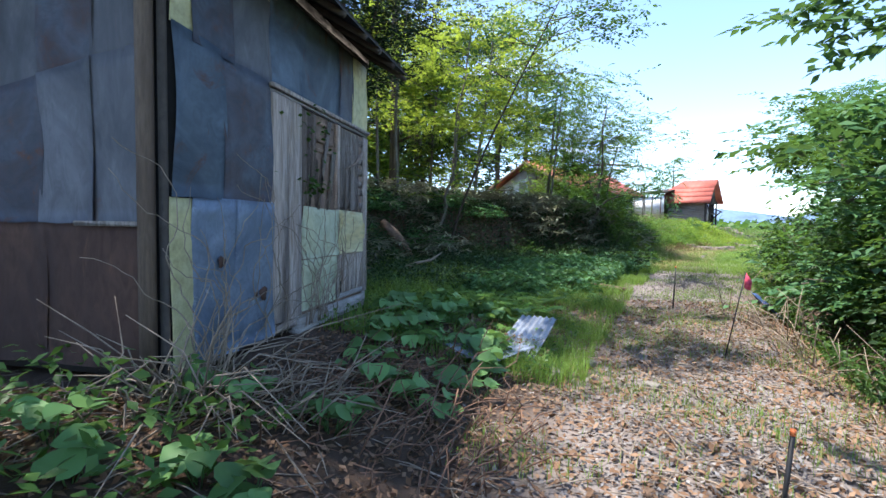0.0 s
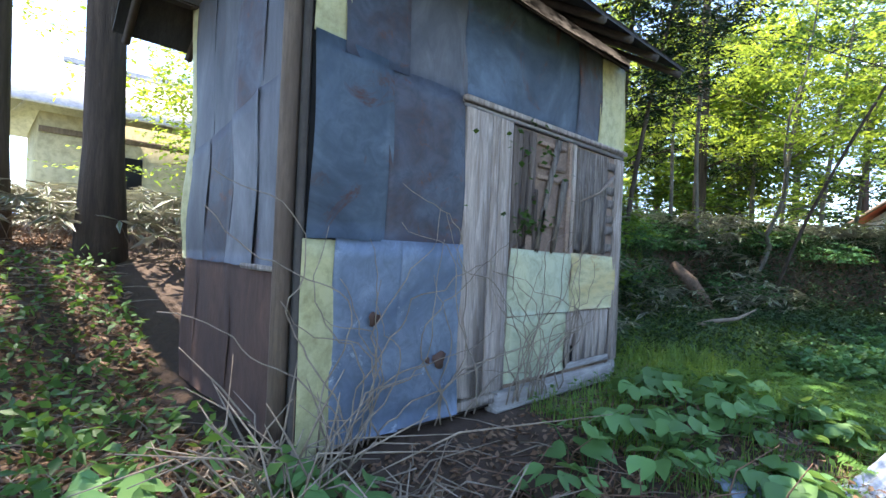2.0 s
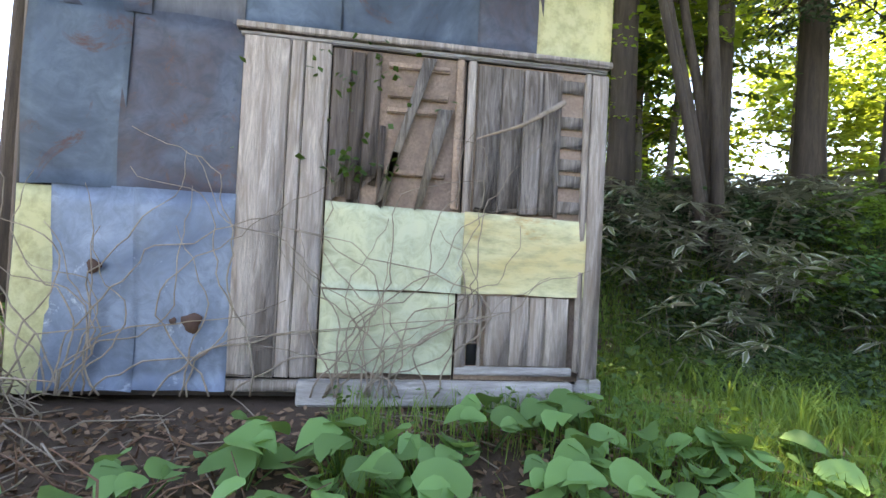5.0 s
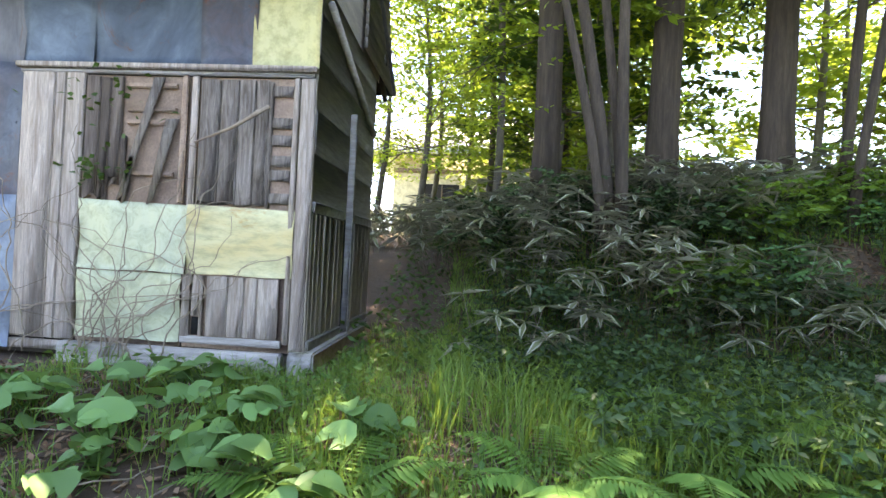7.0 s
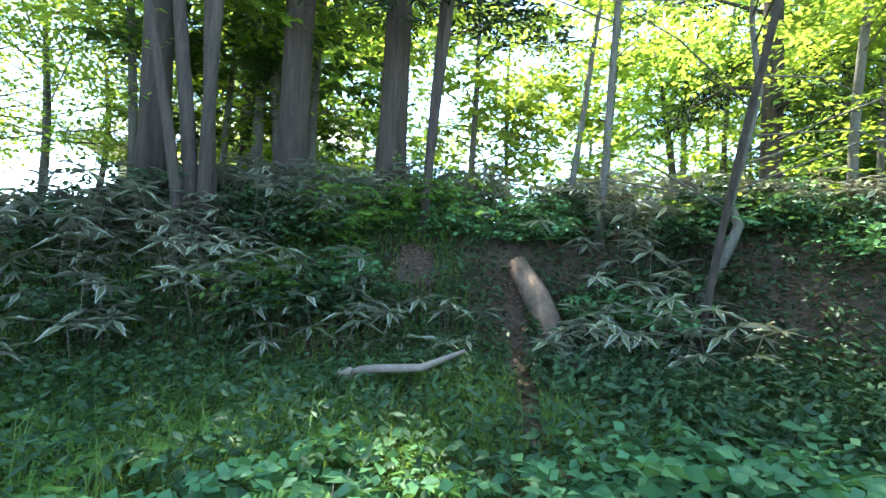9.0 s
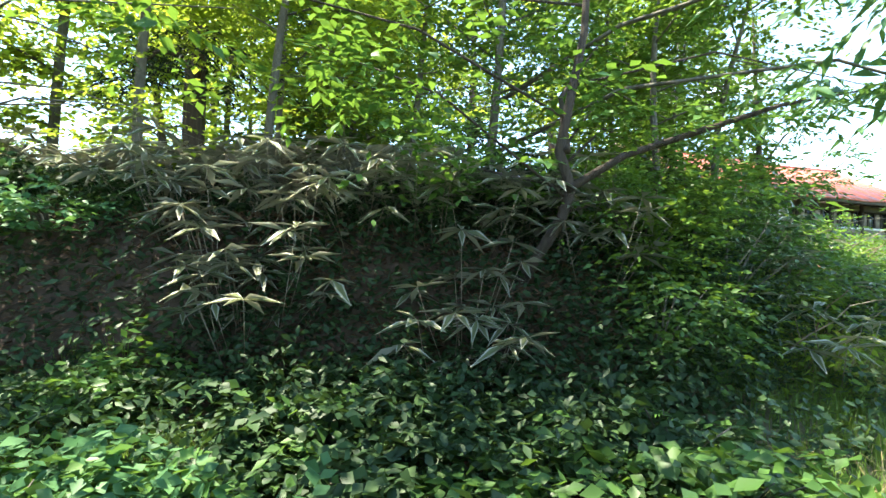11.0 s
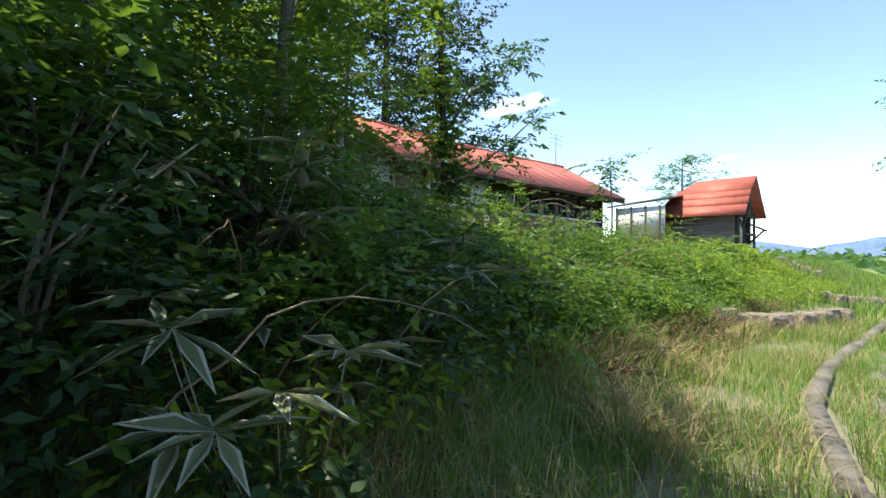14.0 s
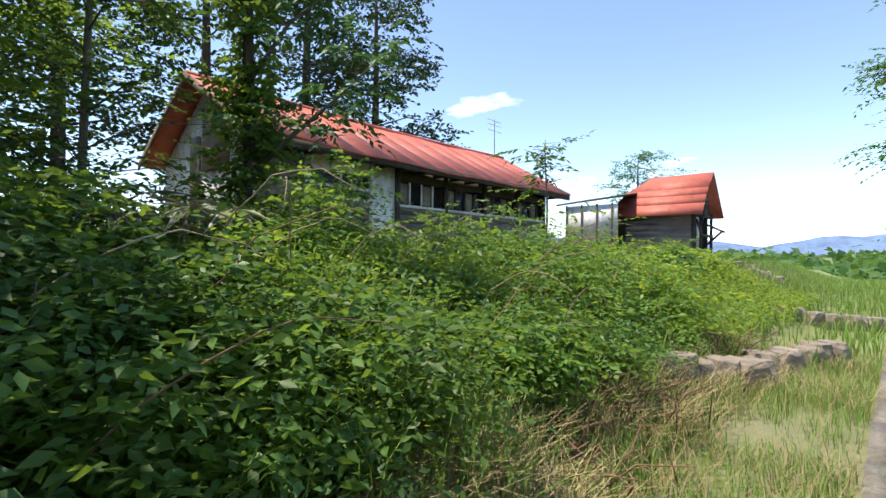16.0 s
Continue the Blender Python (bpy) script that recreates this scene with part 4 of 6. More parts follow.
# over the trail
tree("cedar_sapling", "young cedar with dark drooping boughs on the bank", -4.7, 11.1, 7.5, 0.05, (1.4, 0.3), (0.36, 1), 1.4, 20, 9000, 0.13, L_CONIFER, M_BARK, 0.35, 0.4, 0.3, vert=0.22)
tree("cedar_sapling", "young cedar with dark drooping boughs on the bank", -5.0, 11.2, 8.0, 0.06, (0.5, 0.2), (0.30, 1), 1.6, 20, 8000, 0.13, L_CONIFER, M_BARK, 0.35, 0.4, 0.3, vert=0.22)
tree("chestnut_tree", "tall tree with glossy leaves spreading over the trail", -2.5, 13.2, 7.2, 0.035, (3.2, -1.2), (0.62, 1), 2.2, 22, 3400, 0.12, L_COOL, M_BARK, 0.5)
t = tree("chestnut_tree", "tree with long toothed leaves hanging over the trail", 0.2, 18.5, 5.2, 0.05, (0.6, -0.3), (0.5, 1), 1.5, 10, 1800, 0.15, L_COOL, M_BARK2, 0.4, width=0.32)
b0 = np.array(t.location)
for q in (((0.45, 18.4, 2.6), (2.0, 18.0, 2.95), (3.5, 17.45, 2.7), (4.35, 17.3, 2.15)), ((0.5, 18.4, 3.2), (2.0, 17.9, 3.5), (3.3, 17.3, 3.3), (4.2, 16.9, 2.8))):
    q = np.array(q) - b0
    part("limb", Geo().tube(q, [0.03, 0.02, 0.012, 0.004], 6), M_BARK2, t, "", True)
    g = Geo()
    for f in np.linspace(1.7, 3, 12):
        c = q[int(min(f, 2.99))] + (q[min(int(f) + 1, 3)] - q[int(min(f, 2.99))]) * (f % 1)
        spray(c + rng.normal(0, 0.12, 3), 20, 0.16, 0.09, 0.15, g, 0, 0.3, 0.6, 1.6)
    part("foliage", g, L_COOL, t, "long toothed drooping leaves")
# added out of view behind the start of the walk, shading the trail
for x, y, h in ((-2.3, -1.0, 8.0), (-1.2, -2.6, 8.5)):
    tree("broadleaf_tree", "unseen woodland tree with light foliage, added to shade the trail", x, y, h, 0.12, (0.5, 0.8), (0.45, 1), 2.6, 20, 9000, 0.13, L_MID, M_BARK2, 0.5)
# the other side of the trail
for k, (x, y, h) in enumerate(((5.2, 7.6, 3.4), (6.4, 11.5, 3.6), (4.9, 4.6, 4.2), (8.4, 15.6, 4.5), (7.6, 9.0, 4.2))):
    tree("broadleaf_tree", "tree with fresh green leaves beside the trail", x, y, h, 0.1, (rng.normal(-.3, .3), rng.normal(0, .3)), (0.1, 1), 1.7, 22, 11000, 0.14, [L_COOL, L_MID][k % 2], M_BARK2, 0.36)
tree("broadleaf_tree", "tree with drooping bluish leaves at the meadow's edge", 17.5, 34.6, 9.5, 0.16, (-0.2, 0), (0.2, 1), 1.7, 24, 20000, 0.17, L_COOL, M_BARK2, 0.6)
tree("broadleaf_tree", "bare-limbed small tree in the meadow", 26.5, 50.0, 4.5, 0.1, (0, 0), (0.3, 1), 1.8, 14, 900, 0.14, L_MID, M_BARK2, 0.5)
# beyond the house
for x, y, h in ((-3.5, 39, 15), (-6.5, 36.5, 15), (-1.5, 42, 13), (-9, 33, 14), (-12, 30, 15)):
    tree("conifer_tree", "tall dark conifer rising behind the house", x, y, h, 0.22, (0, 0), (0.2, 1), 2.6, 20, 9000, 0.24, L_DARK, M_BARK, 0.75, 0.4, vert=0.5)
tree("broadleaf_tree", "small tree beyond the barn", 13.2, 54.0, 7.2, 0.12, (0, 0), (0.45, 1), 1.8, 14, 4000, 0.2, L_COOL, M_BARK2, 0.6)
tree("sumac_tree", "slender sapling with feathery leaves by the house", 5.9, 30.7, 3.0, 0.03, (0.1, 0.1), (0.7, 1), 0.45, 6, 420, 0.2, L_MID, M_BARK2, 0.25, width=0.34)


# ---- shrubs ----
def shrub(name, label, x, y, w, h, n, leaf, mtl, width=0.5, group="thicket shrubs", dens=1.0, dead=0, z0=None):
    """Stems from one root, with leaf sprays gathered towards an uneven outline."""
    base = on(x, y) if z0 is None else (x, y, z0)
    t = thing(name, label, "shrub", base, group)
    k = max(6, int(9 * w * h))
    ends = []
    g = Geo()
    for _ in range(k):
        a, f = rng.uniform(0, 2 * np.pi), math.sqrt(rng.uniform(0.05, 1))
        e = np.array([math.cos(a) * w * f * 0.5, math.sin(a) * w * f * 0.5, h * rng.uniform(0.45, 1.0) * (1.1 - 0.45 * f * f)])
        g.tube([(0, 0, -0.08), e * [0.35, 0.35, 0.55], e], [0.012, 0.009, 0.003], 5)
        ends.append(e)
        ends.append(e * [0.8, 0.8, 0.55])
    tagged(part("branchwork", g, M_TWIG if dead else M_BARK2, t), kind="stuff")
    c = Geo()
    per = max(6, n // len(ends))
    for e in ends:
        spray(e, int(per * rng.uniform(0.4, 1.5)), 0.16 + 0.09 * w, 0.10 + 0.07 * h, leaf, c, 0, width, 0.6)
    v = c.v
    for a in v:
        np.maximum(a[:, 2], 0.02, out=a[:, 2])
    part("foliage", c, mtl, t)
    return t


# shrubs that close the wood behind the shed
for k in range(12):
    shrub("woodland_shrub", "light green shrub in the wood behind the shed", rng.uniform(-13, -8.8), 7.4 + k * 0.6, rng.uniform(1.6, 2.6), rng.uniform(1.2, 2.4), 1300, 0.17, [L_BRIGHT, L_MID][k % 2])
# hedge beyond the ditch
for k in range(20):
    y = 1.0 + k * 0.72
    x = float(trail(y)) + rng.uniform(2.45, 3.1) + max(0, 4 - y) * 0.25
    shrub("hedge_shrub", "dense leafy shrub beside the ditch", x, y, rng.uniform(1.2, 1.8), rng.uniform(1.3, 1.9), 3000, 0.10, [L_MID, L_COOL, L_MID, L_DARK][k % 4], group="hedge along the ditch")
# bushes on the bank: tall beside the crooked tree, lower and sunlit towards the house
FOOT_Y, FOOT_X = [17.0, 18.6, 19.8, 22.0, 24.5, 26.0, 28.0], [3.0, 4.05, 4.6, 5.2, 6.7, 7.6, 8.6]
for k in range(30):
    y = 17.4 + k * 0.16 + rng.uniform(-0.15, 0.15)
    x = float(np.interp(y, FOOT_Y, FOOT_X)) - 0.7 - 2.4 * (k * 0.618 % 1)
    shrub("thicket_shrub", "tangled dark green shrub on the bank", x, y, rng.uniform(0.8, 1.3), rng.uniform(0.6, 1.0) + 0.25 * (x < 3.0), 2400, 0.062, [L_MID, L_DARK, L_SUN, L_MID][k % 4])
for k in range(64):
    y = 21.0 + 5.4 * (k * 0.618 % 1)
    d = rng.uniform(0, 1)
    x = float(np.interp(y, FOOT_Y, FOOT_X)) - 0.45 - 4.2 * d
    h = rng.uniform(0.3, 0.62) + (0.2 if x < 3.6 else 0.0)
    shrub("thicket_shrub", "sunlit green shrub on the bank", x, y, rng.uniform(0.7, 1.2), h, 1600, 0.065, [L_SUN, L_BRIGHT, L_MID, L_SUN][k % 4])
for x, y, w, h in ((6.2, 25.2, 1.5, 1.05), (5.6, 25.9, 1.6, 1.1), (6.9, 26.2, 1.3, 0.9), (3.7, 24.0, 1.2, 1.1), (3.0, 24.9, 1.2, 1.1), (4.3, 25.4, 1.2, 0.9), (2.6, 22.9, 1.2, 1.1), (4.6, 22.3, 1.1, 0.75), (5.4, 23.6, 1.1, 0.7)):
    shrub("thicket_shrub", "rounded leafy shrub standing out of the thicket", x, y, w, h, 3800, 0.065, L_SUN)
for k in range(44):
    y = rng.uniform(26, 37)
    x = float(np.interp(y, [26, 34, 40], [7.0, 10.0, 11.7])) - rng.uniform(0, 4.2)
    shrub("thicket_shrub", "sunlit yellow-green shrub on the bank below the house", x, y, rng.uniform(1.2, 2.0), rng.uniform(0.35, 0.75), 1700, 0.11, [L_BRIGHT, L_MID, L_BRIGHT][k % 3])
# layered bright bushes over the hollow in the bank
for x, y, w, h in ((-4.7, 10.2, 1.3, 0.75), (-4.9, 11.1, 1.2, 0.7), (-4.2, 9.2, 1.0, 0.5)):
    shrub("bank_shrub", "bright layered bush over the dark hollow of the bank", x, y, w, h, 1700, 0.09, L_SUN)
# undergrowth on the bank by the wood
def hollow(x, y, grow=0.0):
    """The bare hollow in the bank with the leaning log and the pale branch."""
    x, y = np.asarray(x, float), np.asarray(y, float)
    f = np.clip(((x + 4.2) * 2.6 + (y - 12.1) * -1.1) / 7.97, 0, 1)
    a = np.hypot(x + 4.2 - 2.6 * f, y - 12.1 + 1.1 * f) < 0.24 + grow
    return a | (np.hypot(x + 4.3, y - 10.9) < 0.4 + grow) | (np.hypot(x + 2.5, y - 10.35) < 0.4 + grow)


for k in range(56):
    y = rng.uniform(6.8, 16.6)
    x = float(trail(y)) + float(np.interp(y, [6, 8, 10, 12.5, 14, 15, 17], [-4.9, -5.4, -5.8, -6.3, -5.5, -4.2, -2.4])) - rng.uniform(0.2, 2.4)
    if hollow(x, y, 0.25) or (y < 9.6 and k % 3) or x + 0.2 * y > -0.6 and y > 15:
        continue
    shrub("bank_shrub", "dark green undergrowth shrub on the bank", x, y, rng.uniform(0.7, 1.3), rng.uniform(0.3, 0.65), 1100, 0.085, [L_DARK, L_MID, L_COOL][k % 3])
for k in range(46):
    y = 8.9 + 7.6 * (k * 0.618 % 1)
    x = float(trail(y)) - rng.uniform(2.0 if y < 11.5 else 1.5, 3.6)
    # past y 14.2 darker leaf colours stand in for the bank's shade
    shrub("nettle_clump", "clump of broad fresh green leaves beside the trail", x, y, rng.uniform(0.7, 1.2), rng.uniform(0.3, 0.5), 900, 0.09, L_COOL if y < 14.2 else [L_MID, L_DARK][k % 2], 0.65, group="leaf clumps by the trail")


def sasa(x, y, n=7, h=0.7):
    """Bamboo grass: thin canes with whorls of long leaves with withered pale margins."""
    t = thing("bamboo_grass", "dwarf bamboo with long leaves edged in withered white", "bamboo grass", on(x, y), "bamboo grass on the bank")
    g, c = Geo(), Geo()
    for _ in range(n):
        a, b = rng.uniform(-0.35, 0.35, 2)
        e = np.array([a * 1.3, b * 1.3, h * rng.uniform(0.35, 1.1)])
        g.tube([(a * 0.5, b * 0.5, -0.05), e * [0.8, 0.8, 0.6], e], 0.0028, 4)
        m = int(rng.integers(5, 9))
        th = rng.uniform(0, 2 * np.pi) + np.arange(m) * 2 * np.pi / m
        hd = np.stack([np.cos(th), np.sin(th), rng.uniform(-0.5, 0.35, m)], 1)
        cc = np.repeat(e[None], m, 0)
        s = rng.bit_generator.state
        c.leaves(cc, 0.24, 0.23, 0.9, 0.8, hd, 1, 0.1)
        rng.bit_generator.state = s
        c.leaves(cc + [0, 0, 0.003], 0.222, 0.145, 0.9, 0.8, hd, 0, 0.1)
    part("cane_clump", g, M_TWIG, t)
    part("foliage", c, [L_SASA, L_SASAPALE], t)
    return t


protos = [sasa(-6.5 - 0.3 * k, 9.6 + 0.4 * k, 9) for k in range(4)]


def scatter_sasa(n, fx, fy):
    for k in range(n):
        x, y = fx(), fy()
        if hollow(x, y, 0.35):
            continue
        z = rng.uniform(0, 360)
        q = copy_thing(protos[k % 4], Matrix.Translation(on(x, y)) @ Euler((0, 0, radians(z))).to_matrix().to_4x4())
        q.scale = (1, 1, 1)


scatter_sasa(190, lambda: rng.uniform(-8.5, -4.2), lambda: rng.uniform(6.2, 15.5))
scatter_sasa(60, lambda: rng.uniform(-4.8, -2.2), lambda: rng.uniform(11.0, 16))
scatter_sasa(70, lambda: rng.uniform(-3.0, 0.3), lambda: rng.uniform(15.4, 17.2))
scatter_sasa(50, lambda: rng.uniform(-1.5, 2.0), lambda: rng.uniform(17.0, 19.0))
scatter_sasa(24, lambda: rng.uniform(-0.6, 1.7), lambda: rng.uniform(16.2, 17.6))
scatter_sasa(22, lambda: rng.uniform(-5.4, -3.2), lambda: rng.uniform(6.8, 11.2))
scatter_sasa(40, lambda: rng.uniform(-12, -6.5), lambda: rng.uniform(0.3, 4.0))
scatter_sasa(10, lambda: rng.uniform(2.6, 3.7), lambda: rng.uniform(18.4, 22.5))
scatter_sasa(45, lambda: rng.uniform(-11, -5.5), lambda: rng.uniform(2.5, 6.5))


# ---- buildings ----
def obox(o, d, n, u0, u1, w0, w1, z0, z1, bevel=0.0):
    """A box in a frame with origin o, d along, n across."""
    g = Geo().box(u0, u1, w0, w1, z0, z1, bevel)
    v = g.v[0]
    g.v[0] = np.stack([o[0] + v[:, 0] * d[0] + v[:, 1] * n[0], o[1] + v[:, 0] * d[1] + v[:, 1] * n[1], v[:, 2]], 1)
    return g


def build_house():
    t = thing("house", "long abandoned house with a red sheet roof and broken white walls", "house")
    o, d, n = np.array([1.1, 26.9]), np.array([0.543, 0.84]), np.array([-0.84, 0.543])
    L, W, EZ, RZ = 10.6, 5.0, 3.42, 4.9
    box = lambda nm, m, *a, **k: part(nm, obox(o, d, n, *a), m, t, k.get("label", ""))
    P = lambda u, w, z: (o[0] + d[0] * u + n[0] * w, o[1] + d[1] * u + n[1] * w, z)
    bz = 0.9
    wall = lambda u0, u1, z0, z1, m=M_WHITEPL: box("wall", m, u0, u1, 0.62, 0.72, z0, z1)
    wall(0.4, 1.55, bz, 3.35, M_PLANK)
    wall(1.55, 3.05, bz, 2.55, M_PLANK)
    wall(1.55, 3.05, 3.12, 3.4)
    wall(3.05, 3.85, bz, 3.4)
    wall(3.85, 10.2, bz, 2.6, M_PLANK)
    wall(3.85, 10.2, 3.16, 3.4, M_BEAM)
    for z in np.arange(1.0, 2.55, 0.2):
        box("plank", M_PLANK, 3.9, 8.2 + rng.uniform(-1, 1.5), 0.585, 0.62, z, z + 0.19)
        box("plank", M_PLANK, 1.6, 3.0, 0.59, 0.62, z, z + 0.19)
    for a, b in ((1.55, 3.05), (3.85, 5.4), (5.5, 7.0), (7.1, 8.6), (8.7, 10.2)):
        # near-black box in place of the unlit room behind each opening
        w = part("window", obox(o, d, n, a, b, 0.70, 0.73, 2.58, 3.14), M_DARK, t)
        k = 4 if a > 3 else 2
        for i in range(k):
            c0, c1 = a + (b - a) * i / k, a + (b - a) * (i + 1) / k
            if rng.random() < 0.8 or a < 3:
                part("pane", obox(o, d, n, c0 + 0.03, c1 - 0.03, 0.66, 0.675, 2.64, 3.1), M_GLASS if (i % 2 or a < 3) else M_PLANK, w)
            part("frame", obox(o, d, n, c0 - 0.02, c0 + 0.02, 0.62, 0.66, 2.6, 3.14), M_WHITEPL if a < 5.4 else M_BEAM, w)
        part("sill", obox(o, d, n, a, b, 0.56, 0.66, 2.55, 2.61), M_WHITEPL, w)
        if a < 3:
            part("frame", obox(o, d, n, a, b, 0.61, 0.655, 2.80, 2.85), M_WHITEPL, w)
    for u in (1.5, 3.1, 3.82, 5.45, 7.05, 8.65, 10.2):
        box("post", M_BEAM if u > 3.2 else M_WHITEPL, u - 0.06, u + 0.06, 0.56, 0.66, bz, 3.4)
    # near gable: white plaster with a broken, dark opening
    g = slab([P(0.4, 0.62, bz), P(0.4, W - 0.3, bz), P(0.4, W - 0.3, 3.45), P(0.4, W / 2, RZ - 0.15), P(0.4, 0.62, 3.45)], 0.1)
    part("gable_wall", g, M_WHITEPL, t, "cracked white plaster gable")
    for a, b, z0, z1 in ((1.4, 2.5, 3.05, 4.3), (2.7, 3.1, 2.2, 3.8)):
        part("gable_board", obox(o, d, n, 0.33, 0.39, a, b, z0, z1), M_PLANK, t, "weathered grey boards showing")
    g = slab([P(L - 0.4, 0.62, bz), P(L - 0.4, W - 0.3, bz), P(L - 0.4, W - 0.3, 3.45), P(L - 0.4, W / 2, RZ - 0.15), P(L - 0.4, 0.62, 3.45)], 0.1)
    part("gable_wall", g, M_PLANK, t)
    box("wall", M_PLANK, 0.4, L - 0.4, W - 0.4, W - 0.3, bz, 3.45)
    # roof in sheet courses with standing seams and a sagging ridge
    for k in range(14):
        u0, u1 = k * L / 14, (k + 1) * L / 14 - 0.012
        s = lambda u: -0.10 * math.sin(math.pi * u / L) + 0.02 * math.sin(u * 2.3)
        part("roof_sheet", slab([P(u0, -0.15, EZ + s(u0)), P(u1, -0.15, EZ + s(u1)), P(u1, W / 2, RZ + s(u1)), P(u0, W / 2, RZ + s(u0))], 0.04), M_REDROOF, t)
        part("roof_sheet", slab([P(u1, W + 0.15, EZ + s(u1)), P(u0, W + 0.15, EZ + s(u0)), P(u0, W / 2, RZ + s(u0)), P(u1, W / 2, RZ + s(u1))], 0.04), M_REDROOF, t)
    part("ridge_cap", Geo().tube([P(u, W / 2, RZ + 0.03 - 0.1 * math.sin(math.pi * u / L)) for u in np.linspace(0, L, 9)], 0.07, 8), M_REDROOF, t, "", True)
    box("eave_board", M_BEAM, 0, L, -0.12, -0.06, EZ - 0.16, EZ - 0.01)
    for u in np.arange(0.2, L, 0.6):
        box("rafter_end", M_BEAM, u, u + 0.06, -0.1, 0.62, EZ - 0.1, EZ - 0.03)
    part("bargeboard", slab([P(-0.03, -0.15, EZ - 0.1), P(-0.03, W / 2, RZ - 0.1), P(-0.03, W / 2, RZ + 0.06), P(-0.03, -0.15, EZ + 0.06)], 0.03), M_POST, t)
    part("bargeboard", slab([P(-0.03, W / 2, RZ - 0.1), P(-0.03, W + 0.15, EZ - 0.1), P(-0.03, W + 0.15, EZ + 0.06), P(-0.03, W / 2, RZ + 0.06)], 0.03), M_POST, t)
    g = Geo()
    g.tube([P(L - 0.5, W / 2, RZ), P(L - 0.5, W / 2, RZ + 1.3)], 0.015, 5)
    for z in (0.9, 1.1, 1.25):
        g.tube([P(L - 0.9, W / 2, RZ + z), P(L - 0.1, W / 2, RZ + z)], 0.008, 4)
    part("aerial", g, M_CONC, t, "thin metal television aerial")


def build_barn():
    t = thing("barn", "small grey plank barn with red roof and collapsed end", "barn")
    L = 3.94
    d = np.array([0.83, -0.558])
    o = np.array([12.72, 40.96]) - L * d
    n = np.array([-d[1], d[0]])
    EZ, RZ, W, bz = 3.28, 5.15, 3.2, 0.7
    P = lambda u, w, z: (o[0] + d[0] * u + n[0] * w, o[1] + d[1] * u + n[1] * w, z)
    part("wall_core", obox(o, d, n, 0.62, 3.38, 0.42, 0.5, bz, 3.25), M_BEAM, t)
    for k, z in enumerate(np.arange(bz, 3.2, 0.24)):
        part("plank", obox(o, d, n, 0.6, 3.4 + rng.uniform(-.03, .03), 0.36 + 0.012 * (k % 2), 0.42, z, z + 0.235, 0.01), M_PLANK, t)
    for u in (0.55, 3.4):
        part("post", obox(o, d, n, u, u + 0.12, 0.36, 0.48, bz, 3.3), M_BEAM, t)
    part("back_wall", obox(o, d, n, 0.6, 3.4, W - 0.5, W - 0.42, bz, 3.3), M_BEAM, t)
    part("side_wall", obox(o, d, n, 0.6, 0.68, 0.5, W - 0.5, bz, 3.3), M_PLANK, t)
    # open end: frame, struts, hanging boards
    for w in (0.5, 1.3, 2.2, 3.0):
        part("post", obox(o, d, n, 3.42, 3.52, w, w + 0.1, bz, 3.3 + min(w, W - w) * 0.9), M_BEAM, t)
    for z in (1.5, 2.4, 3.25):
        part("beam", obox(o, d, n, 3.44, 3.54, 0.4, 3.1, z, z + 0.12), M_BEAM, t)
    for z in (3.9, 4.3):
        part("hanging_board", obox(o, d, n, 3.5, 3.53, 0.9, 2.4, z, z + 0.3), M_PLANK, t)
    part("hanging_board", obox(o, d, n, 3.5, 3.54, 0.6, 0.95, 1.9, 3.2), M_TINROOF, t)
    for a, b in (((3.55, 1.2, 3.0), (4.5, 1.0, 2.55)), ((3.6, 1.3, 1.9), (4.4, 1.05, 2.6)), ((3.5, 2.2, 4.0), (3.7, 0.7, 2.9)), ((3.55, 0.6, 3.1), (3.8, 0.4, 2.3))):
        part("strut", Geo().tube([P(*a), P(*b)], 0.045, 6), M_BEAM, t)
    # roof in courses, hipped at the near-left end
    R0 = 1.35
    for f0, f1 in ((0, 0.18), (0.18, 0.34), (0.34, 0.5), (0.5, 1.0)):
        lo = lambda f: (-0.05 + (W / 2 + 0.05) * f, EZ + (RZ - EZ) * f + 0.22 * math.sin(math.pi * f))
        w0, z0 = lo(f0)
        w1, z1 = lo(f1)
        part("roof_sheet", slab([P(R0 * f0 ** 1.4, w0, z0 - 0.02), P(L, w0, z0 - 0.02), P(L, w1, z1), P(R0 * f1 ** 1.4, w1, z1)], 0.04), M_REDROOF, t)
    part("roof_sheet", slab([P(L, W + 0.05, EZ), P(0, W + 0.05, EZ), P(R0, W / 2, RZ), P(L, W / 2, RZ)], 0.04), M_REDROOF, t)
    part("roof_sheet", slab([P(0, W + 0.05, EZ), P(0, -0.05, EZ), P(R0, W / 2, RZ - 0.01)], 0.04), M_REDROOF, t)
    part("gable_board", slab([P(L - 0.45, 0.3, EZ), P(L - 0.45, W - 0.3, EZ), P(L - 0.45, W / 2, RZ - 0.15)], 0.03), M_BEAM, t)
    # low annex with white wall panels
    a = thing("annex", "low white-panelled annex with a dark flat roof edge", "annex")
    o2 = np.array([7.55, 43.2])
    part("wall", obox(o2, d, n, 0, 2.4, 0, 0.1, 2.42, 3.8), M_WHITEPL, a)
    part("base_wall", obox(o2, d, n, 0, 2.4, -0.02, 0.1, 0.8, 2.42), M_BEAM, a)
    for u in (-0.05, 0.72, 1.45, 2.15):
        part("post", obox(o2, d, n, u, u + 0.07, -0.05, 0.0, 0.8, 3.85), M_BEAM, a)
    part("wall", obox(o2, d, n, 0, 0.1, 0.1, 3.0, 0.8, 3.8), M_PLANK, a)
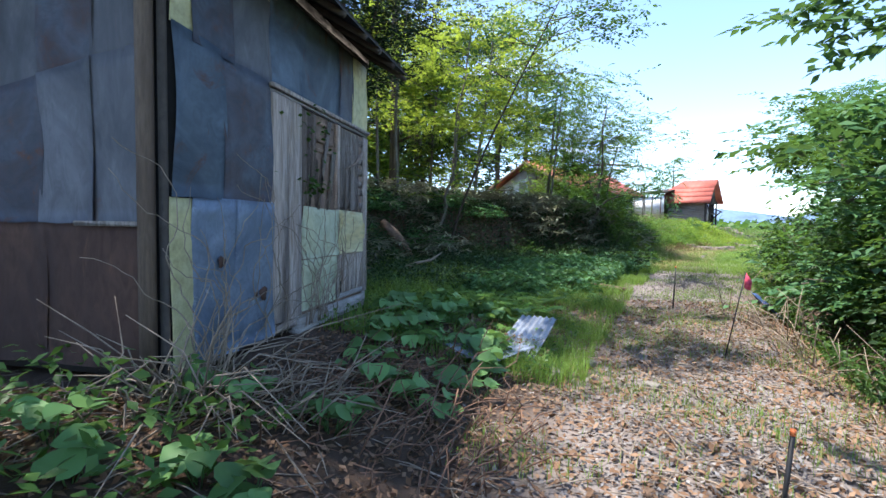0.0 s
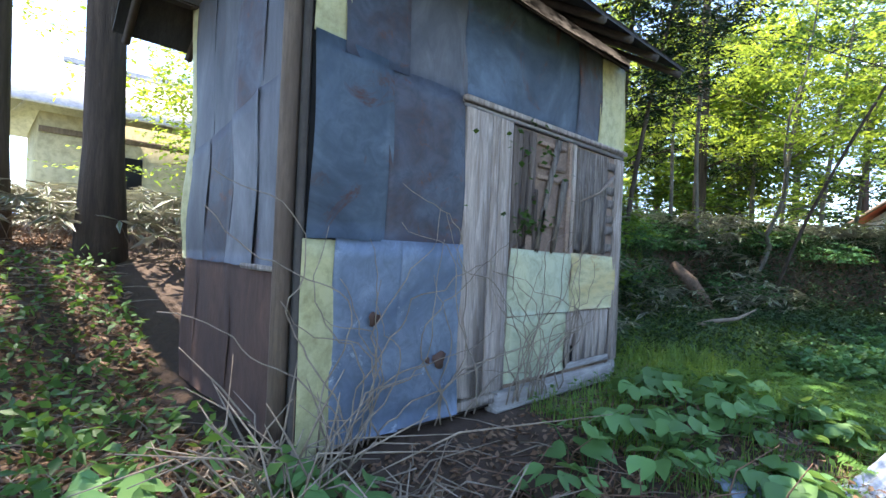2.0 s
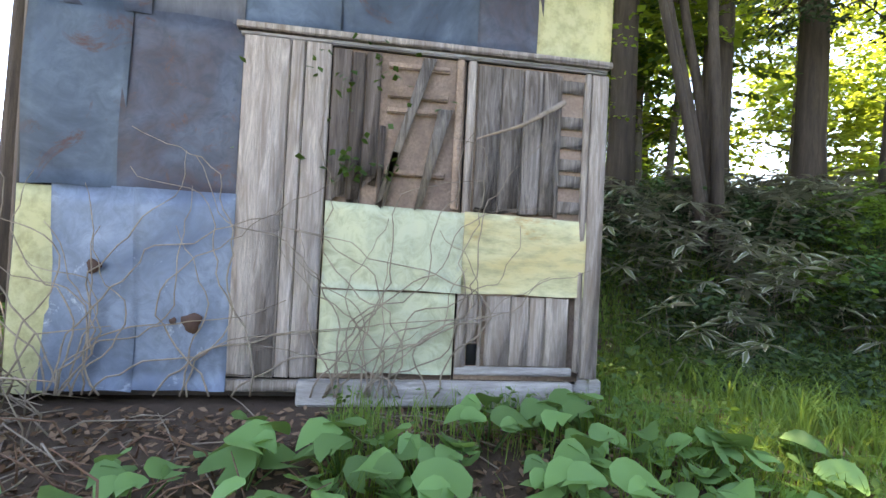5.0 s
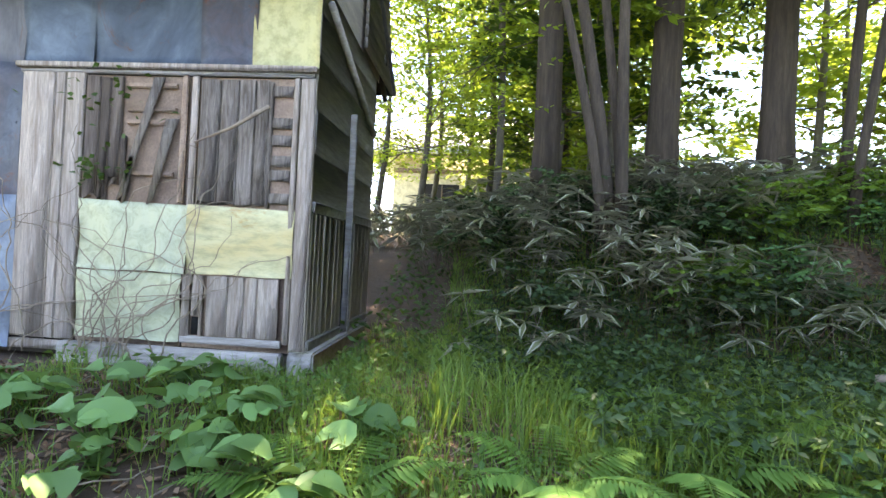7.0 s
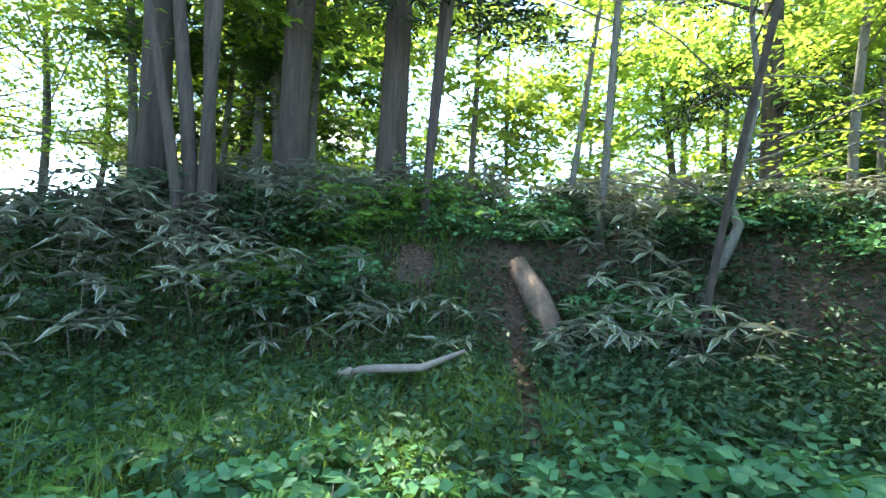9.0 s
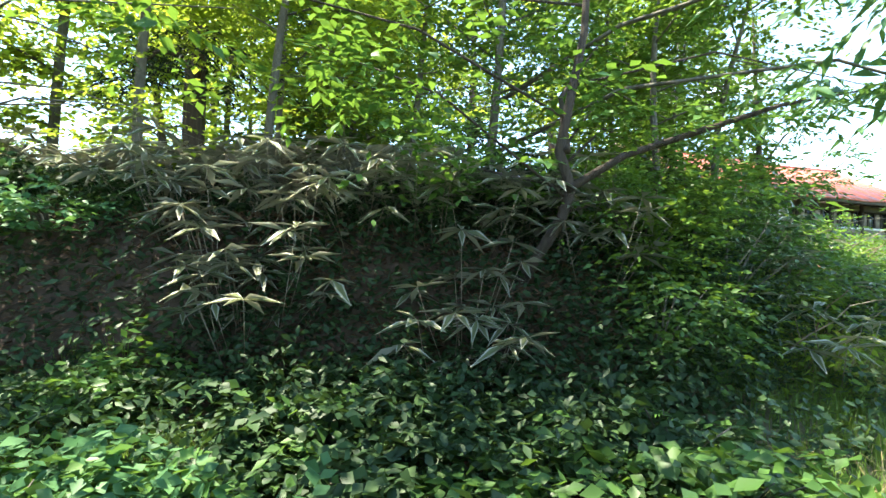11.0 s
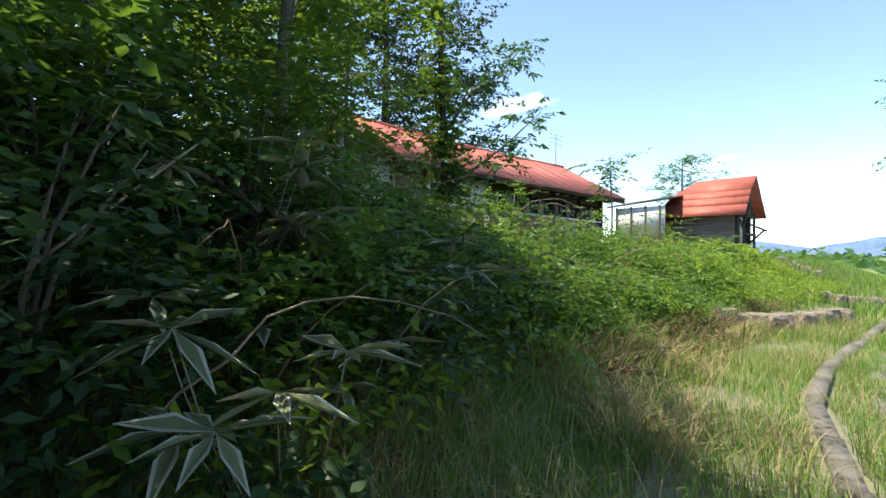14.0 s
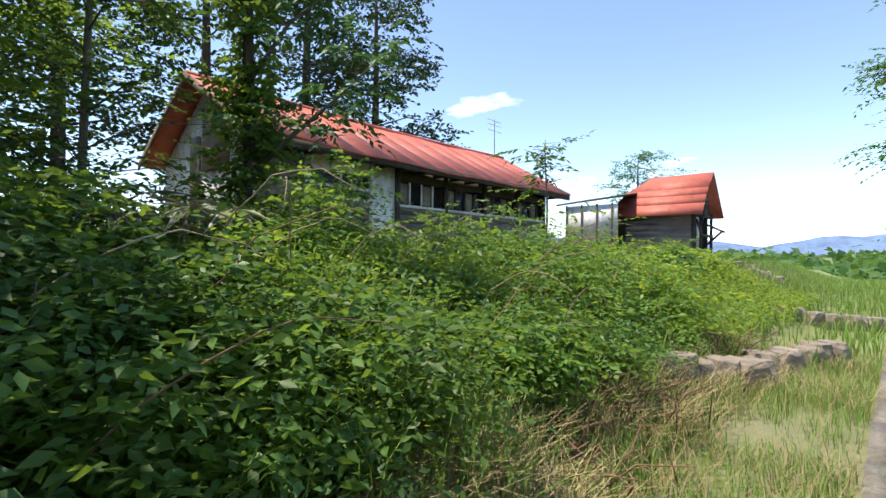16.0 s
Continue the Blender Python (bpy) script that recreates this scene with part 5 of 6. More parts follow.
    part("back_wall", obox(o2, d, n, 0.1, 2.4, 2.9, 3.0, 0.8, 3.8), M_PLANK, a)
    P2 = lambda u, w, z: (o2[0] + d[0] * u + n[0] * w, o2[1] + d[1] * u + n[1] * w, z)
    part("roof", slab([P2(-0.5, -0.12, 3.84), P2(2.6, -0.12, 4.06), P2(2.6, 3.2, 4.6), P2(-0.5, 3.2, 4.4)], 0.08), M_BEAM, a)


build_house()
build_barn()


def build_far_house():
    t = thing("farmhouse", "tan-walled farmhouse with a pale tin roof beyond the wood", "house")
    x0, x1, y0, y1, b = -27.0, -21.5, 2.7, 12.7, 1.4
    part("wall", Geo().box(x0, x1, y0, y1, b, 5.6), M_TANWALL, t)
    for y in (4.2, 7.4, 10.2):
        # near-black box painted for the unlit room behind
        w = part("window", Geo().box(x1, x1 + 0.06, y, y + 1.6, 3.2, 4.4, 0.01), M_DARK, t)
        part("frame", Geo().box(x1 + 0.062, x1 + 0.1, y + 0.77, y + 0.83, 3.2, 4.4), M_POST, w)
    part("trim_beam", Geo().box(x1, x1 + 0.08, y0, y1, 4.9, 5.1), M_POST, t)
    for p in (((-20.3, -0.8, 5.6), (-20.3, 11.8, 5.6), (-24.2, 10, 8.2), (-24.2, 1.5, 8.2)), ((-28.2, 11.8, 5.6), (-28.2, -0.8, 5.6), (-24.2, 1.5, 8.2), (-24.2, 10, 8.2)),
              ((-28.2, -0.8, 5.6), (-20.3, -0.8, 5.6), (-24.2, 1.5, 8.2)), ((-20.3, 11.8, 5.6), (-28.2, 11.8, 5.6), (-24.2, 10, 8.2))):
        part("roof_slope", slab([(a, c + 2.2, e) for a, c, e in p], 0.1), M_TINROOF, t)
    part("roof_ridge", Geo().box(-24.5, -23.9, 3.5, 12.4, 8.1, 8.4, 0.05), M_TINROOF, t)


build_far_house()


# ---- distance ----
def build_hills():
    for k, (r, h0, c) in enumerate(((3300, 120, 0.0), (4100, 330, 2.0))):
        n = 240
        a = np.linspace(0, 2 * np.pi, n)
        top = -40 + h0 * (0.64 + 0.10 * np.sin(a * 7 + c) + 0.08 * np.sin(a * 17 + c * 2) + 0.05 * np.sin(a * 41) + 0.02 * np.sin(a * 97 + c))
        v = np.vstack([np.stack([r * np.sin(a), r * np.cos(a), np.full(n, -60.0)], 1), np.stack([(r + 300) * np.sin(a), (r + 300) * np.cos(a), top], 1)])
        i = np.arange(n - 1)
        g = Geo()
        g.add(v, quad=np.stack([i, i + 1, n + i + 1, n + i], 1))
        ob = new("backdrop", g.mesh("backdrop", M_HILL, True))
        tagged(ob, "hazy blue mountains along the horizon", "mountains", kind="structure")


build_hills()
g = Geo()
for k in range(260):
    a, r = radians(rng.uniform(-65, 25)), rng.uniform(900, 2400)
    x, y = r * math.sin(-a), r * math.cos(a)
    z = float(height(x, y))
    w = rng.uniform(8, 26)
    g.box(x - w, x + w, y - 5, y + 5, z - 1, z + rng.uniform(4, 11))
ob = new("distant_town", g.mesh("distant_town", M_TOWN))
tagged(ob, "pale buildings of a far town on the plain", "town", kind="stuff")
g = Geo()
for k in range(700):
    a, r = radians(rng.uniform(-70, 40)), rng.uniform(120, 900)
    x, y = r * math.sin(-a), r * math.cos(a)
    s = r * 0.018
    c = np.array([x, y, float(height(x, y)) + s]) + rng.normal(0, 1, (60, 3)) * [s * 1.6, s * 1.6, s * 0.5]
    g.leaves(c, s * 0.9, 0.8, 0.2, 0.4)
ob = new("far_woods", g.mesh("far_woods", L_MID))
tagged(ob, "low green trees scattered over the distant plain", "trees", kind="stuff")


# ---- things on the ground ----
def corrugated(x, y, w, l, yaw, tilt, waves=9, curl=0.0):
    t = thing("corrugated_sheet", "bent pale corrugated roofing sheet under dead leaves", "roofing sheet", on(x, y, 0.10), "sheets on the ground")
    nu, nv = waves * 6 + 1, 8
    U, V = np.meshgrid(np.linspace(-.5, .5, nu), np.linspace(-.5, .5, nv), indexing="ij")
    Z = 0.012 * np.sin(U * waves * 2 * np.pi) + 0.05 * np.sin(V * 3) * U + curl * (V + .5) ** 2 + 0.02
    v = np.stack([U * w, V * l, Z], 2).reshape(-1, 3)
    i, j = np.meshgrid(np.arange(nu - 1), np.arange(nv - 1), indexing="ij")
    i, j = i.ravel(), j.ravel()
    q = np.stack([i * nv + j, (i + 1) * nv + j, (i + 1) * nv + j + 1, i * nv + j + 1], 1)
    g = Geo()
    g.add(np.vstack([v, v - [0, 0, 0.003]]), quad=np.vstack([q, q[:, ::-1] + len(v)]))
    part("sheet", g, M_CORR, t, "", True)
    t.rotation_euler = (radians(tilt), radians(6), radians(yaw))


corrugated(-0.1, 5.3, 0.42, 1.0, -14, 5, 6, 0.12)
corrugated(-0.42, 4.65, 0.5, 0.8, -32, -2, 7)


def stake(x, y, h, lean, tape, label):
    t = thing("marker_stake", label, "stake", on(x, y, -0.05), "survey stakes")
    e = (lean[0], lean[1], h)
    part("rod", Geo().tube([(0, 0, 0), e], 0.007 if tape else 0.012, 8), M_BLACK, t, "", True)
    if tape:
        e = np.array(e)
        part("tape", slab([e, e + [0.07, 0.02, -0.1], e + [0.06, 0.02, -0.2], e - [0.01, 0, 0.17]], 0.004), M_PINK, t, "pink marking tape")
    else:
        part("cap", Geo().tube([np.array(e), np.array(e) + [0, 0, 0.03]], 0.014, 8), M_ORANGE, t, "orange cap")


stake(1.95, 5.55, 0.98, (0.22, 0.12), True, "thin black stake with pink tape beside the trail")
stake(1.17, 2.48, 0.43, (0.05, 0.04), False, "black plastic stake with an orange cap")
stake(2.2, 8.6, 0.75, (0.02, 0.0), False, "thin black stake standing in the grass")


def log(name, label, pts, r, m, cat="log", n=12):
    p = np.array(pts, float)
    t = thing(name, label, cat, p[0])
    k = len(p)
    part("stem", Geo().tube(p - p[0], np.asarray(r), n), m, t, "", True)
    return t


log("leaning_log", "barkless brown log leaning against the bank", [(-3.2, 12.3, 0.12), (-3.4, 12.22, 0.52), (-3.68, 12.12, 0.98), (-4.05, 12.05, 1.34)], [0.16, 0.15, 0.15, 0.12], M_LOG)
log("dead_branch", "pale dead branch propped among the undergrowth", [(-2.75, 9.9, 0.38), (-2.6, 10.15, 0.45), (-2.35, 10.45, 0.50), (-2.15, 10.72, 0.66)], [0.05, 0.035, 0.03, 0.012], M_PALEBRANCH, "branch", 8)
log("dead_branch", "pale dead branch fork above the thicket", [(2.2, 17.6, 0.3), (2.7, 18.0, 1.0), (3.1, 18.6, 1.7)], [0.012, 0.009, 0.004], M_TWIG, "branch", 6)
log("dead_branch", "pale dead branch fork above the thicket", [(3.2, 21.4, 0.9), (3.7, 21.8, 1.02), (4.0, 22.3, 1.2)], [0.010, 0.007, 0.003], M_PALEBRANCH, "branch", 6)
log("rotten_log", "short rotten log lying beside the trail", [on(0.6, 10.6, 0.06), on(1.2, 10.5, 0.07), on(1.75, 10.3, 0.06)], [0.06, 0.07, 0.05], M_LOG)
log("rotten_log", "short pale log lying in the grass", [on(-0.5, 7.9, 0.05), on(-0.2, 8.3, 0.05)], [0.06, 0.05], M_PALEBRANCH)
log("rotten_log", "mossy log among the ferns", [on(-0.9, 9.2, 0.05), on(-0.4, 9.9, 0.06)], [0.07, 0.06], M_LOG)
# tarp edge in the ditch
t = thing("blue_tarp", "crumpled blue tarpaulin lying along the ditch", "tarpaulin", on(3.5, 8.4, 0.05))
U, V = np.meshgrid(np.linspace(0, 1, 14), np.linspace(0, 1, 6), indexing="ij")
v = np.stack([0.28 * V + 0.5 * U, 1.9 * U, 0.12 + 0.07 * np.sin(9 * U + 3 * V) * np.sin(5 * V) - 0.25 * V], 2).reshape(-1, 3)
i, j = np.meshgrid(np.arange(13), np.arange(5), indexing="ij")
i, j = i.ravel(), j.ravel()
q = np.stack([i * 6 + j, (i + 1) * 6 + j, (i + 1) * 6 + j + 1, i * 6 + j + 1], 1)
g = Geo()
g.add(np.vstack([v, v - [0, 0, 0.004]]), quad=np.vstack([q, q[:, ::-1] + len(v)]))
part("sheet", g, M_TARP, t, "", True)


def rock(name, label, x, y, sx, sy, sz, m, dz=0.0, group="", cat="stone"):
    bm = bmesh.new()
    bmesh.ops.create_icosphere(bm, subdivisions=3, radius=1)
    k = rng.uniform(0, 50)
    for v in bm.verts:
        d = noise.noise(v.co * 1.6 + Vector((k, 0, 0))) * 0.35 + noise.noise(v.co * 4 + Vector((k, 3, 0))) * 0.12
        c = v.co * (1 + d)
        v.co = (max(-.8, min(.8, c.x)) * sx, max(-.8, min(.8, c.y)) * sy, max(-.75, min(.7, c.z)) * sz)
    me = bpy.data.meshes.new(name)
    bm.to_mesh(me)
    bm.free()
    me.materials.append(m)
    ob = new(name, me)
    ob.location = on(x, y, dz)
    ob.rotation_euler = (0, 0, rng.uniform(0, 6))
    return tagged(ob, label, cat, group)


# broken stone ledges towards the barn
for cx, cy, n, ang in ((7.35, 25.15, 5, 0.5), (8.9, 26.5, 6, 0.55), (11.6, 30.4, 7, -0.3)):
    for k in range(n):
        u = (k - n / 2) * 0.3
        rock("ledge_stone", "rough brown stone of a broken terrace edge", cx + u * math.cos(ang) + rng.normal(0, .04), cy + u * math.sin(ang) + rng.normal(0, .05), rng.uniform(0.18, 0.28), rng.uniform(0.16, 0.24), rng.uniform(0.22, 0.32), M_STONE, 0.10, "terrace edge stones")
for k in range(14):
    rock("rubble_stone", "weathered rubble heaped at the barn's open end", 12.4 + rng.uniform(0, 2.6), 40.2 + rng.uniform(-.6, .8), rng.uniform(.15, .4), rng.uniform(.15, .35), rng.uniform(.1, .3), M_STONE, 0.1, "rubble by the barn")
for x, y in ((0.45, 6.3), (0.55, 5.0), (0.2, 4.6), (1.0, 4.4), (0.5, 7.4), (0.15, 5.9)):
    rock("path_stone", "grey stone half sunk in the trail's edge", x, y, 0.09, 0.07, 0.05, M_CONC, 0.02, "stones by the trail")
# concrete edging
KERB = [(5.85, 19.5), (6.4, 21.1), (7.25, 22.7), (8.2, 24.1), (9.5, 26.0), (11.2, 28.5), (13.0, 31.0)]
for off in (0.0, 0.34):
    for (xa, ya), (xb, yb) in zip(KERB[:-1], KERB[1:]):
        n = max(1, int(math.hypot(xb - xa, yb - ya) / 0.8))
        for k in range(n):
            t = slab([(xa + (xb - xa) * f + off + s * 0.045, ya + (yb - ya) * f - 0.5 * off - s * 0.035, on(xa + (xb - xa) * f + off, ya + (yb - ya) * f - 0.5 * off)[2] - 0.075) for f, s in ((k / n, -1), (k / n, 1), ((k + 1) / n - 0.02, 1), ((k + 1) / n - 0.02, -1))], 0.14)
            ob = new("edging_block", t.mesh("edging_block", M_CONC))
            ob.location.z = rng.uniform(-0.02, 0.015)
            tagged(ob, "dark mossy concrete edging block sunk along the trail", "edging block", "concrete edging")


# ---- small plants ----
def fern(x, y, s=0.5):
    t = thing("fern", "light green fern with arching feathery fronds", "fern", on(x, y), "ferns by the shed")
    for k in range(int(rng.integers(5, 8))):
        a = k * 2 * np.pi / 6 + rng.uniform(-.3, .3)
        d = np.array([math.cos(a), math.sin(a), 0])
        u = np.linspace(0.03, 1, 26)
        p = d * (u * s)[:, None] + np.stack([0 * u, 0 * u, s * (0.95 * u - 0.75 * u * u)], 1)
        g = Geo().tube(p[::5], 0.003, 4)
        sd = np.array([-d[1], d[0], 0])
        w = s * 0.34 * np.sin(np.pi * np.clip(u * 0.9 + 0.1, 0, 1)) * (1.05 - u * 0.65)
        for sg in (-1, 1):
            hd = sd * sg + d * 0.45 + np.array([0, 0, -0.15])
            for r in range(len(u)):
                g.leaves(p[r:r + 1], max(w[r], 0.01), 0.24, 0.3, 0.95, hd[None], 0, 0.05)
        part("frond", g, L_FERN, t)


for x, y, s in ((-0.75, 6.35, 0.5), (-0.35, 6.75, 0.42), (-0.1, 7.1, 0.5), (-0.6, 7.7, 0.55), (-1.6, 8.1, 0.6), (-0.95, 8.6, 0.55), (-0.2, 5.75, 0.4), (-1.2, 7.3, 0.5), (-1.9, 9.3, 0.6), (-2.2, 8.7, 0.6), (-1.3, 9.9, 0.6), (0.0, 8.2, 0.5), (-2.6, 7.6, 0.55), (2.2, 16.6, 0.5), (2.6, 16.2, 0.45)):
    fern(x, y, s * 1.2)


def round_plant(x, y, n=7, s=0.165):
    """Broad rounded leaves on single stalks."""
    t = thing("butterbur", "low plant with broad rounded pale green leaves", "plant", on(x, y), "broad-leaved plants by the shed")
    for _ in range(n):
        g = Geo()
        a, r = rng.uniform(0, 2 * np.pi), rng.uniform(0.03, 0.22)
        h = rng.uniform(0.07, 0.19)
        c = np.array([math.cos(a) * r, math.sin(a) * r, h])
        g.tube([(c[0] * .3, c[1] * .3, 0), c - [0, 0, 0.012]], 0.004, 4)
        R = s * rng.uniform(0.55, 1.1) * 0.5
        th = np.linspace(0.35, 2 * np.pi - 0.35, 12)
        nrm = np.array([math.cos(a) * 0.4 + rng.normal(0, .2), math.sin(a) * 0.4 + rng.normal(0, .2), 1.0])
        nrm /= np.linalg.norm(nrm)
        e1 = np.cross(nrm, [math.sin(a), -math.cos(a), 0.1])
        e1 /= np.linalg.norm(e1)
        e2 = np.cross(nrm, e1)
        rr = R * (1 + 0.1 * np.cos(th * 3) + rng.normal(0, .02, 12))
        ring = c + np.outer(np.cos(th) * rr, e1) + np.outer(np.sin(th) * rr, e2) + np.outer(0.018 * np.sin(th * 2 + a), nrm)
        g.add(np.vstack([c - nrm * 0.012, ring]), [(0, k + 1, k + 2) for k in range(11)])
        part("leaf", g, L_BUTTER, t, "", True)
    return t


rp = [round_plant(-1.3 + 0.3 * k, 4.6, 8) for k in range(4)]
for k in range(40):
    x, y = rng.uniform(-1.6, -0.25), rng.uniform(3.0, 6.4)
    copy_thing(rp[k % 4], Matrix.Translation(on(x, y)) @ Euler((0, 0, rng.uniform(0, 6))).to_matrix().to_4x4() @ Matrix.Scale(rng.uniform(0.75, 1.25), 4))
for k in range(14):
    copy_thing(rp[k % 4], Matrix.Translation(on(rng.uniform(-2.2, -0.9), rng.uniform(1.0, 2.6))) @ Euler((0, 0, rng.uniform(0, 6))).to_matrix().to_4x4())


# dead stalks heaped at the shed's corner
def stalk_heap(x, y, n, w, h, lean, label, mtl=M_TWIG):
    g = Geo()
    for _ in range(n):
        a = rng.normal(0, w, 2)
        L = rng.uniform(0.4, 1.0) * h
        d = np.array([lean[0] + rng.normal(0, .45), lean[1] + rng.normal(0, .45), rng.uniform(0.15, 1.0)])
        p0 = np.array([a[0], a[1], 0])
        g.tube([p0, p0 + d * L * 0.5 + rng.normal(0, .03, 3), p0 + d * L + [0, 0, -0.25 * L] + rng.normal(0, .07, 3)], [0.006, 0.005, 0.002], 5)
    for a in g.v:
        np.maximum(a[:, 2], 0.004, out=a[:, 2])
    t = new("dead_stalks", g.mesh("dead_stalks", mtl))
    t.location = on(x, y)
    tagged(t, label, "dead stalks", kind="stuff")


stalk_heap(-1.9, 2.35, 130, 0.16, 0.95, (0.25, -0.15), "tangle of dry tan stalks leaning on the shed corner")
stalk_heap(-1.5, 2.6, 90, 0.25, 0.6, (0.5, 0.1), "tangle of dry tan stalks leaning on the shed corner")
stalk_heap(-1.2, 3.0, 120, 0.35, 0.5, (0.3, 0.2), "heap of dry reddish-brown stalks on the ground", M_DEAD)
stalk_heap(-0.6, 2.6, 120, 0.4, 0.45, (0.4, -0.2), "heap of dry reddish-brown stalks on the ground", M_DEAD)
stalk_heap(-1.0, 3.9, 80, 0.35, 0.4, (0.2, 0.3), "heap of dry reddish-brown stalks on the ground", M_DEAD)
for k in range(9):
    stalk_heap(rng.uniform(2.9, 3.4), 3.5 + k * 0.55, 14, 0.15, 1.2, (-0.1, 0), "bare dry canes standing in the ditch")
for k in range(8):
    y = rng.uniform(20.5, 27)
    stalk_heap(float(np.interp(y, FOOT_Y, FOOT_X)) - rng.uniform(0.0, 0.5), y, 60, 0.2, 0.6, (0.2, -0.1), "withered reddish-tan stalks at the bank's foot", M_DEAD)


# bare canes arching out of the thicket
for k in range(30):
    y = 18.2 + 7.0 * (k * 0.618 % 1)
    x = float(np.interp(y, FOOT_Y, FOOT_X)) - rng.uniform(0.5, 2.2)
    p = np.array(on(x, y, rng.uniform(0.2, 0.5)))
    a, L = rng.uniform(-1.2, 1.2), rng.uniform(0.6, 1.3)
    d = np.array([math.cos(a), math.sin(a), 0])
    log("dead_branch", "bare pale cane arching out of the thicket", [p + d * L * 1.1 * f + [0, 0, L * (1.5 * f - 1.15 * f * f)] + rng.normal(0, 0.012, 3) for f in np.linspace(0, 1, 9)], np.linspace(0.006, 0.0015, 9), [M_TWIG, M_PALEBRANCH, M_DEAD][k % 3], "branch", 5)


# ---- ground cover ----
def free(x, y):
    """Away from the shed's footprint."""
    return ~((x > -4.1) & (x < -1.98) & (y > 2.3) & (y < 5.9))


def cover(name, label, n, region, make, mtl, cat):
    x, y = region(n)
    ok = free(x, y) & ((mtl in (L_LITTER, L_LITTERPALE)) | ~hollow(x, y, -0.15)) & ((y < 19) | (np.abs(x - np.interp(y, [k[1] for k in KERB], [k[0] for k in KERB])) > 0.10))
    x, y = x[ok], y[ok]
    g = Geo()
    make(g, np.stack([x, y, height(x, y)], 1))
    tagged(new(name, g.mesh(name, mtl)), label, cat, kind="stuff")


def rect(x0, x1, y0, y1):
    return lambda n: (rng.uniform(x0, x1, n), rng.uniform(y0, y1, n))


def strip(s0, s1, y0, y1, clump=0.0):
    def f(n):
        y = rng.uniform(y0, y1, n)
        s = rng.uniform(s0, s1, n)
        x = trail(y) + s
        if clump:
            k = fbm(x, y, 0.55, 4) + rng.normal(0, 0.35, n) > clump
            x, y = x[k], y[k]
        return x, y
    return f


lift = lambda c, a, b: c + np.stack([0 * c[:, 0], 0 * c[:, 0], rng.uniform(a, b, len(c))], 1)
cover("fallen_leaves", "brown dead leaves covering the woodland floor", 42000, strip(-5, 1.9, -1.5, 9.5), lambda g, c: g.leaves(lift(c, .005, .03), 0.055, 0.5, 0.2, 0.7), L_LITTER, "leaf litter")
cover("fallen_leaves", "pale dead leaves and chips on the trail", 42000, lambda n: (lambda y: (trail(y) + rng.normal(0.15, 0.62, n), y))(rng.uniform(0.3, 17, n)), lambda g, c: g.leaves(lift(c, .004, .02), 0.036, 0.55, 0.2, 0.7), L_LITTERPALE, "leaf litter")
cover("fallen_leaves", "brown dead leaves under the cedars", 30000, rect(-10, -2, -1.5, 2.4), lambda g, c: g.leaves(lift(c, .005, .03), 0.07, 0.4, 0.2, 0.6), L_LITTER, "leaf litter")
cover("fallen_leaves", "brown dead leaves on the bank", 50000, strip(-7.5, -2.5, 8, 18), lambda g, c: g.leaves(lift(c, .005, .03), 0.07, 0.4, 0.2, 0.6), L_LITTER, "leaf litter")


def twigs(g, c):
    for p in c:
        a, L = rng.uniform(0, 2 * np.pi), rng.uniform(0.08, 0.5)
        d = np.array([math.cos(a) * L, math.sin(a) * L, rng.uniform(0, .12) * L])
        g.tube([p + [0, 0, .012], p + d * 0.5 + [0, 0, 0.03], p + d + [0, 0, .015]], [0.004, 0.004, 0.002], 4)


c = rng.normal(0, 0.2, (160, 2))
g = Geo().leaves(np.stack([-0.35 + c[:, 0], 5.0 + c[:, 1], height(-0.35 + c[:, 0], 5.0 + c[:, 1]) + 0.15 + 0.02 * rng.random(160)], 1), 0.05, 0.5, 0.2, 0.8)
tagged(new("fallen_leaves", g.mesh("fallen_leaves", L_LITTER)), "brown dead leaves lying on the roofing sheets", "leaf litter", kind="stuff")
cover("fallen_twigs", "dry twigs strewn on the woodland floor", 1500, strip(-4.5, 1.2, -1, 9), twigs, M_TWIG, "twigs")
cover("fallen_twigs", "dry twigs strewn under the cedars", 900, rect(-9, -2, -1, 2.4), twigs, M_TWIG, "twigs")
cover("grass", "green grass beside the trail by the shed", 85000, strip(-5.2, -0.8, 4.2, 15, -0.1), lambda g, c: g.blades(c, 0.17, 0.006, 0.7), L_GRASS, "grass")
cover("grass", "sparse grass growing through the trail", 30000, strip(-1.4, 1.6, 2.5, 15, 0.15), lambda g, c: g.blades(c, 0.09, 0.005, 0.6), L_GRASS, "grass")
cover("grass", "long sunlit grass along the trail towards the barn", 90000, strip(-2.0, 3.5, 14.5, 27, -0.2), lambda g, c: g.blades(c, 0.15, 0.006, 0.8), L_GRASS, "grass")
cover("dry_grass", "withered straw lying in the long grass", 15000, strip(-2.0, 0.6, 14.5, 27, 0.2), lambda g, c: g.blades(c, 0.22, 0.006, 1.3), L_DRYGRASS, "dry grass")
cover("dry_grass", "withered straw at the foot of the bank", 16000, strip(-2.2, -0.6, 18.5, 27, 0.1), lambda g, c: g.blades(c, 0.26, 0.006, 1.5), L_DRYGRASS, "dry grass")
cover("grass", "green grass at the foot of the bank", 16000, strip(-3.0, -0.8, 17.5, 27), lambda g, c: g.blades(c, 0.26, 0.008, 0.7), L_GRASS, "grass")
cover("grass", "meadow grass beyond the trail", 45000, strip(-6, 22, 26, 60), lambda g, c: g.blades(c, 0.35, 0.022, 0.5), L_GRASS, "grass")
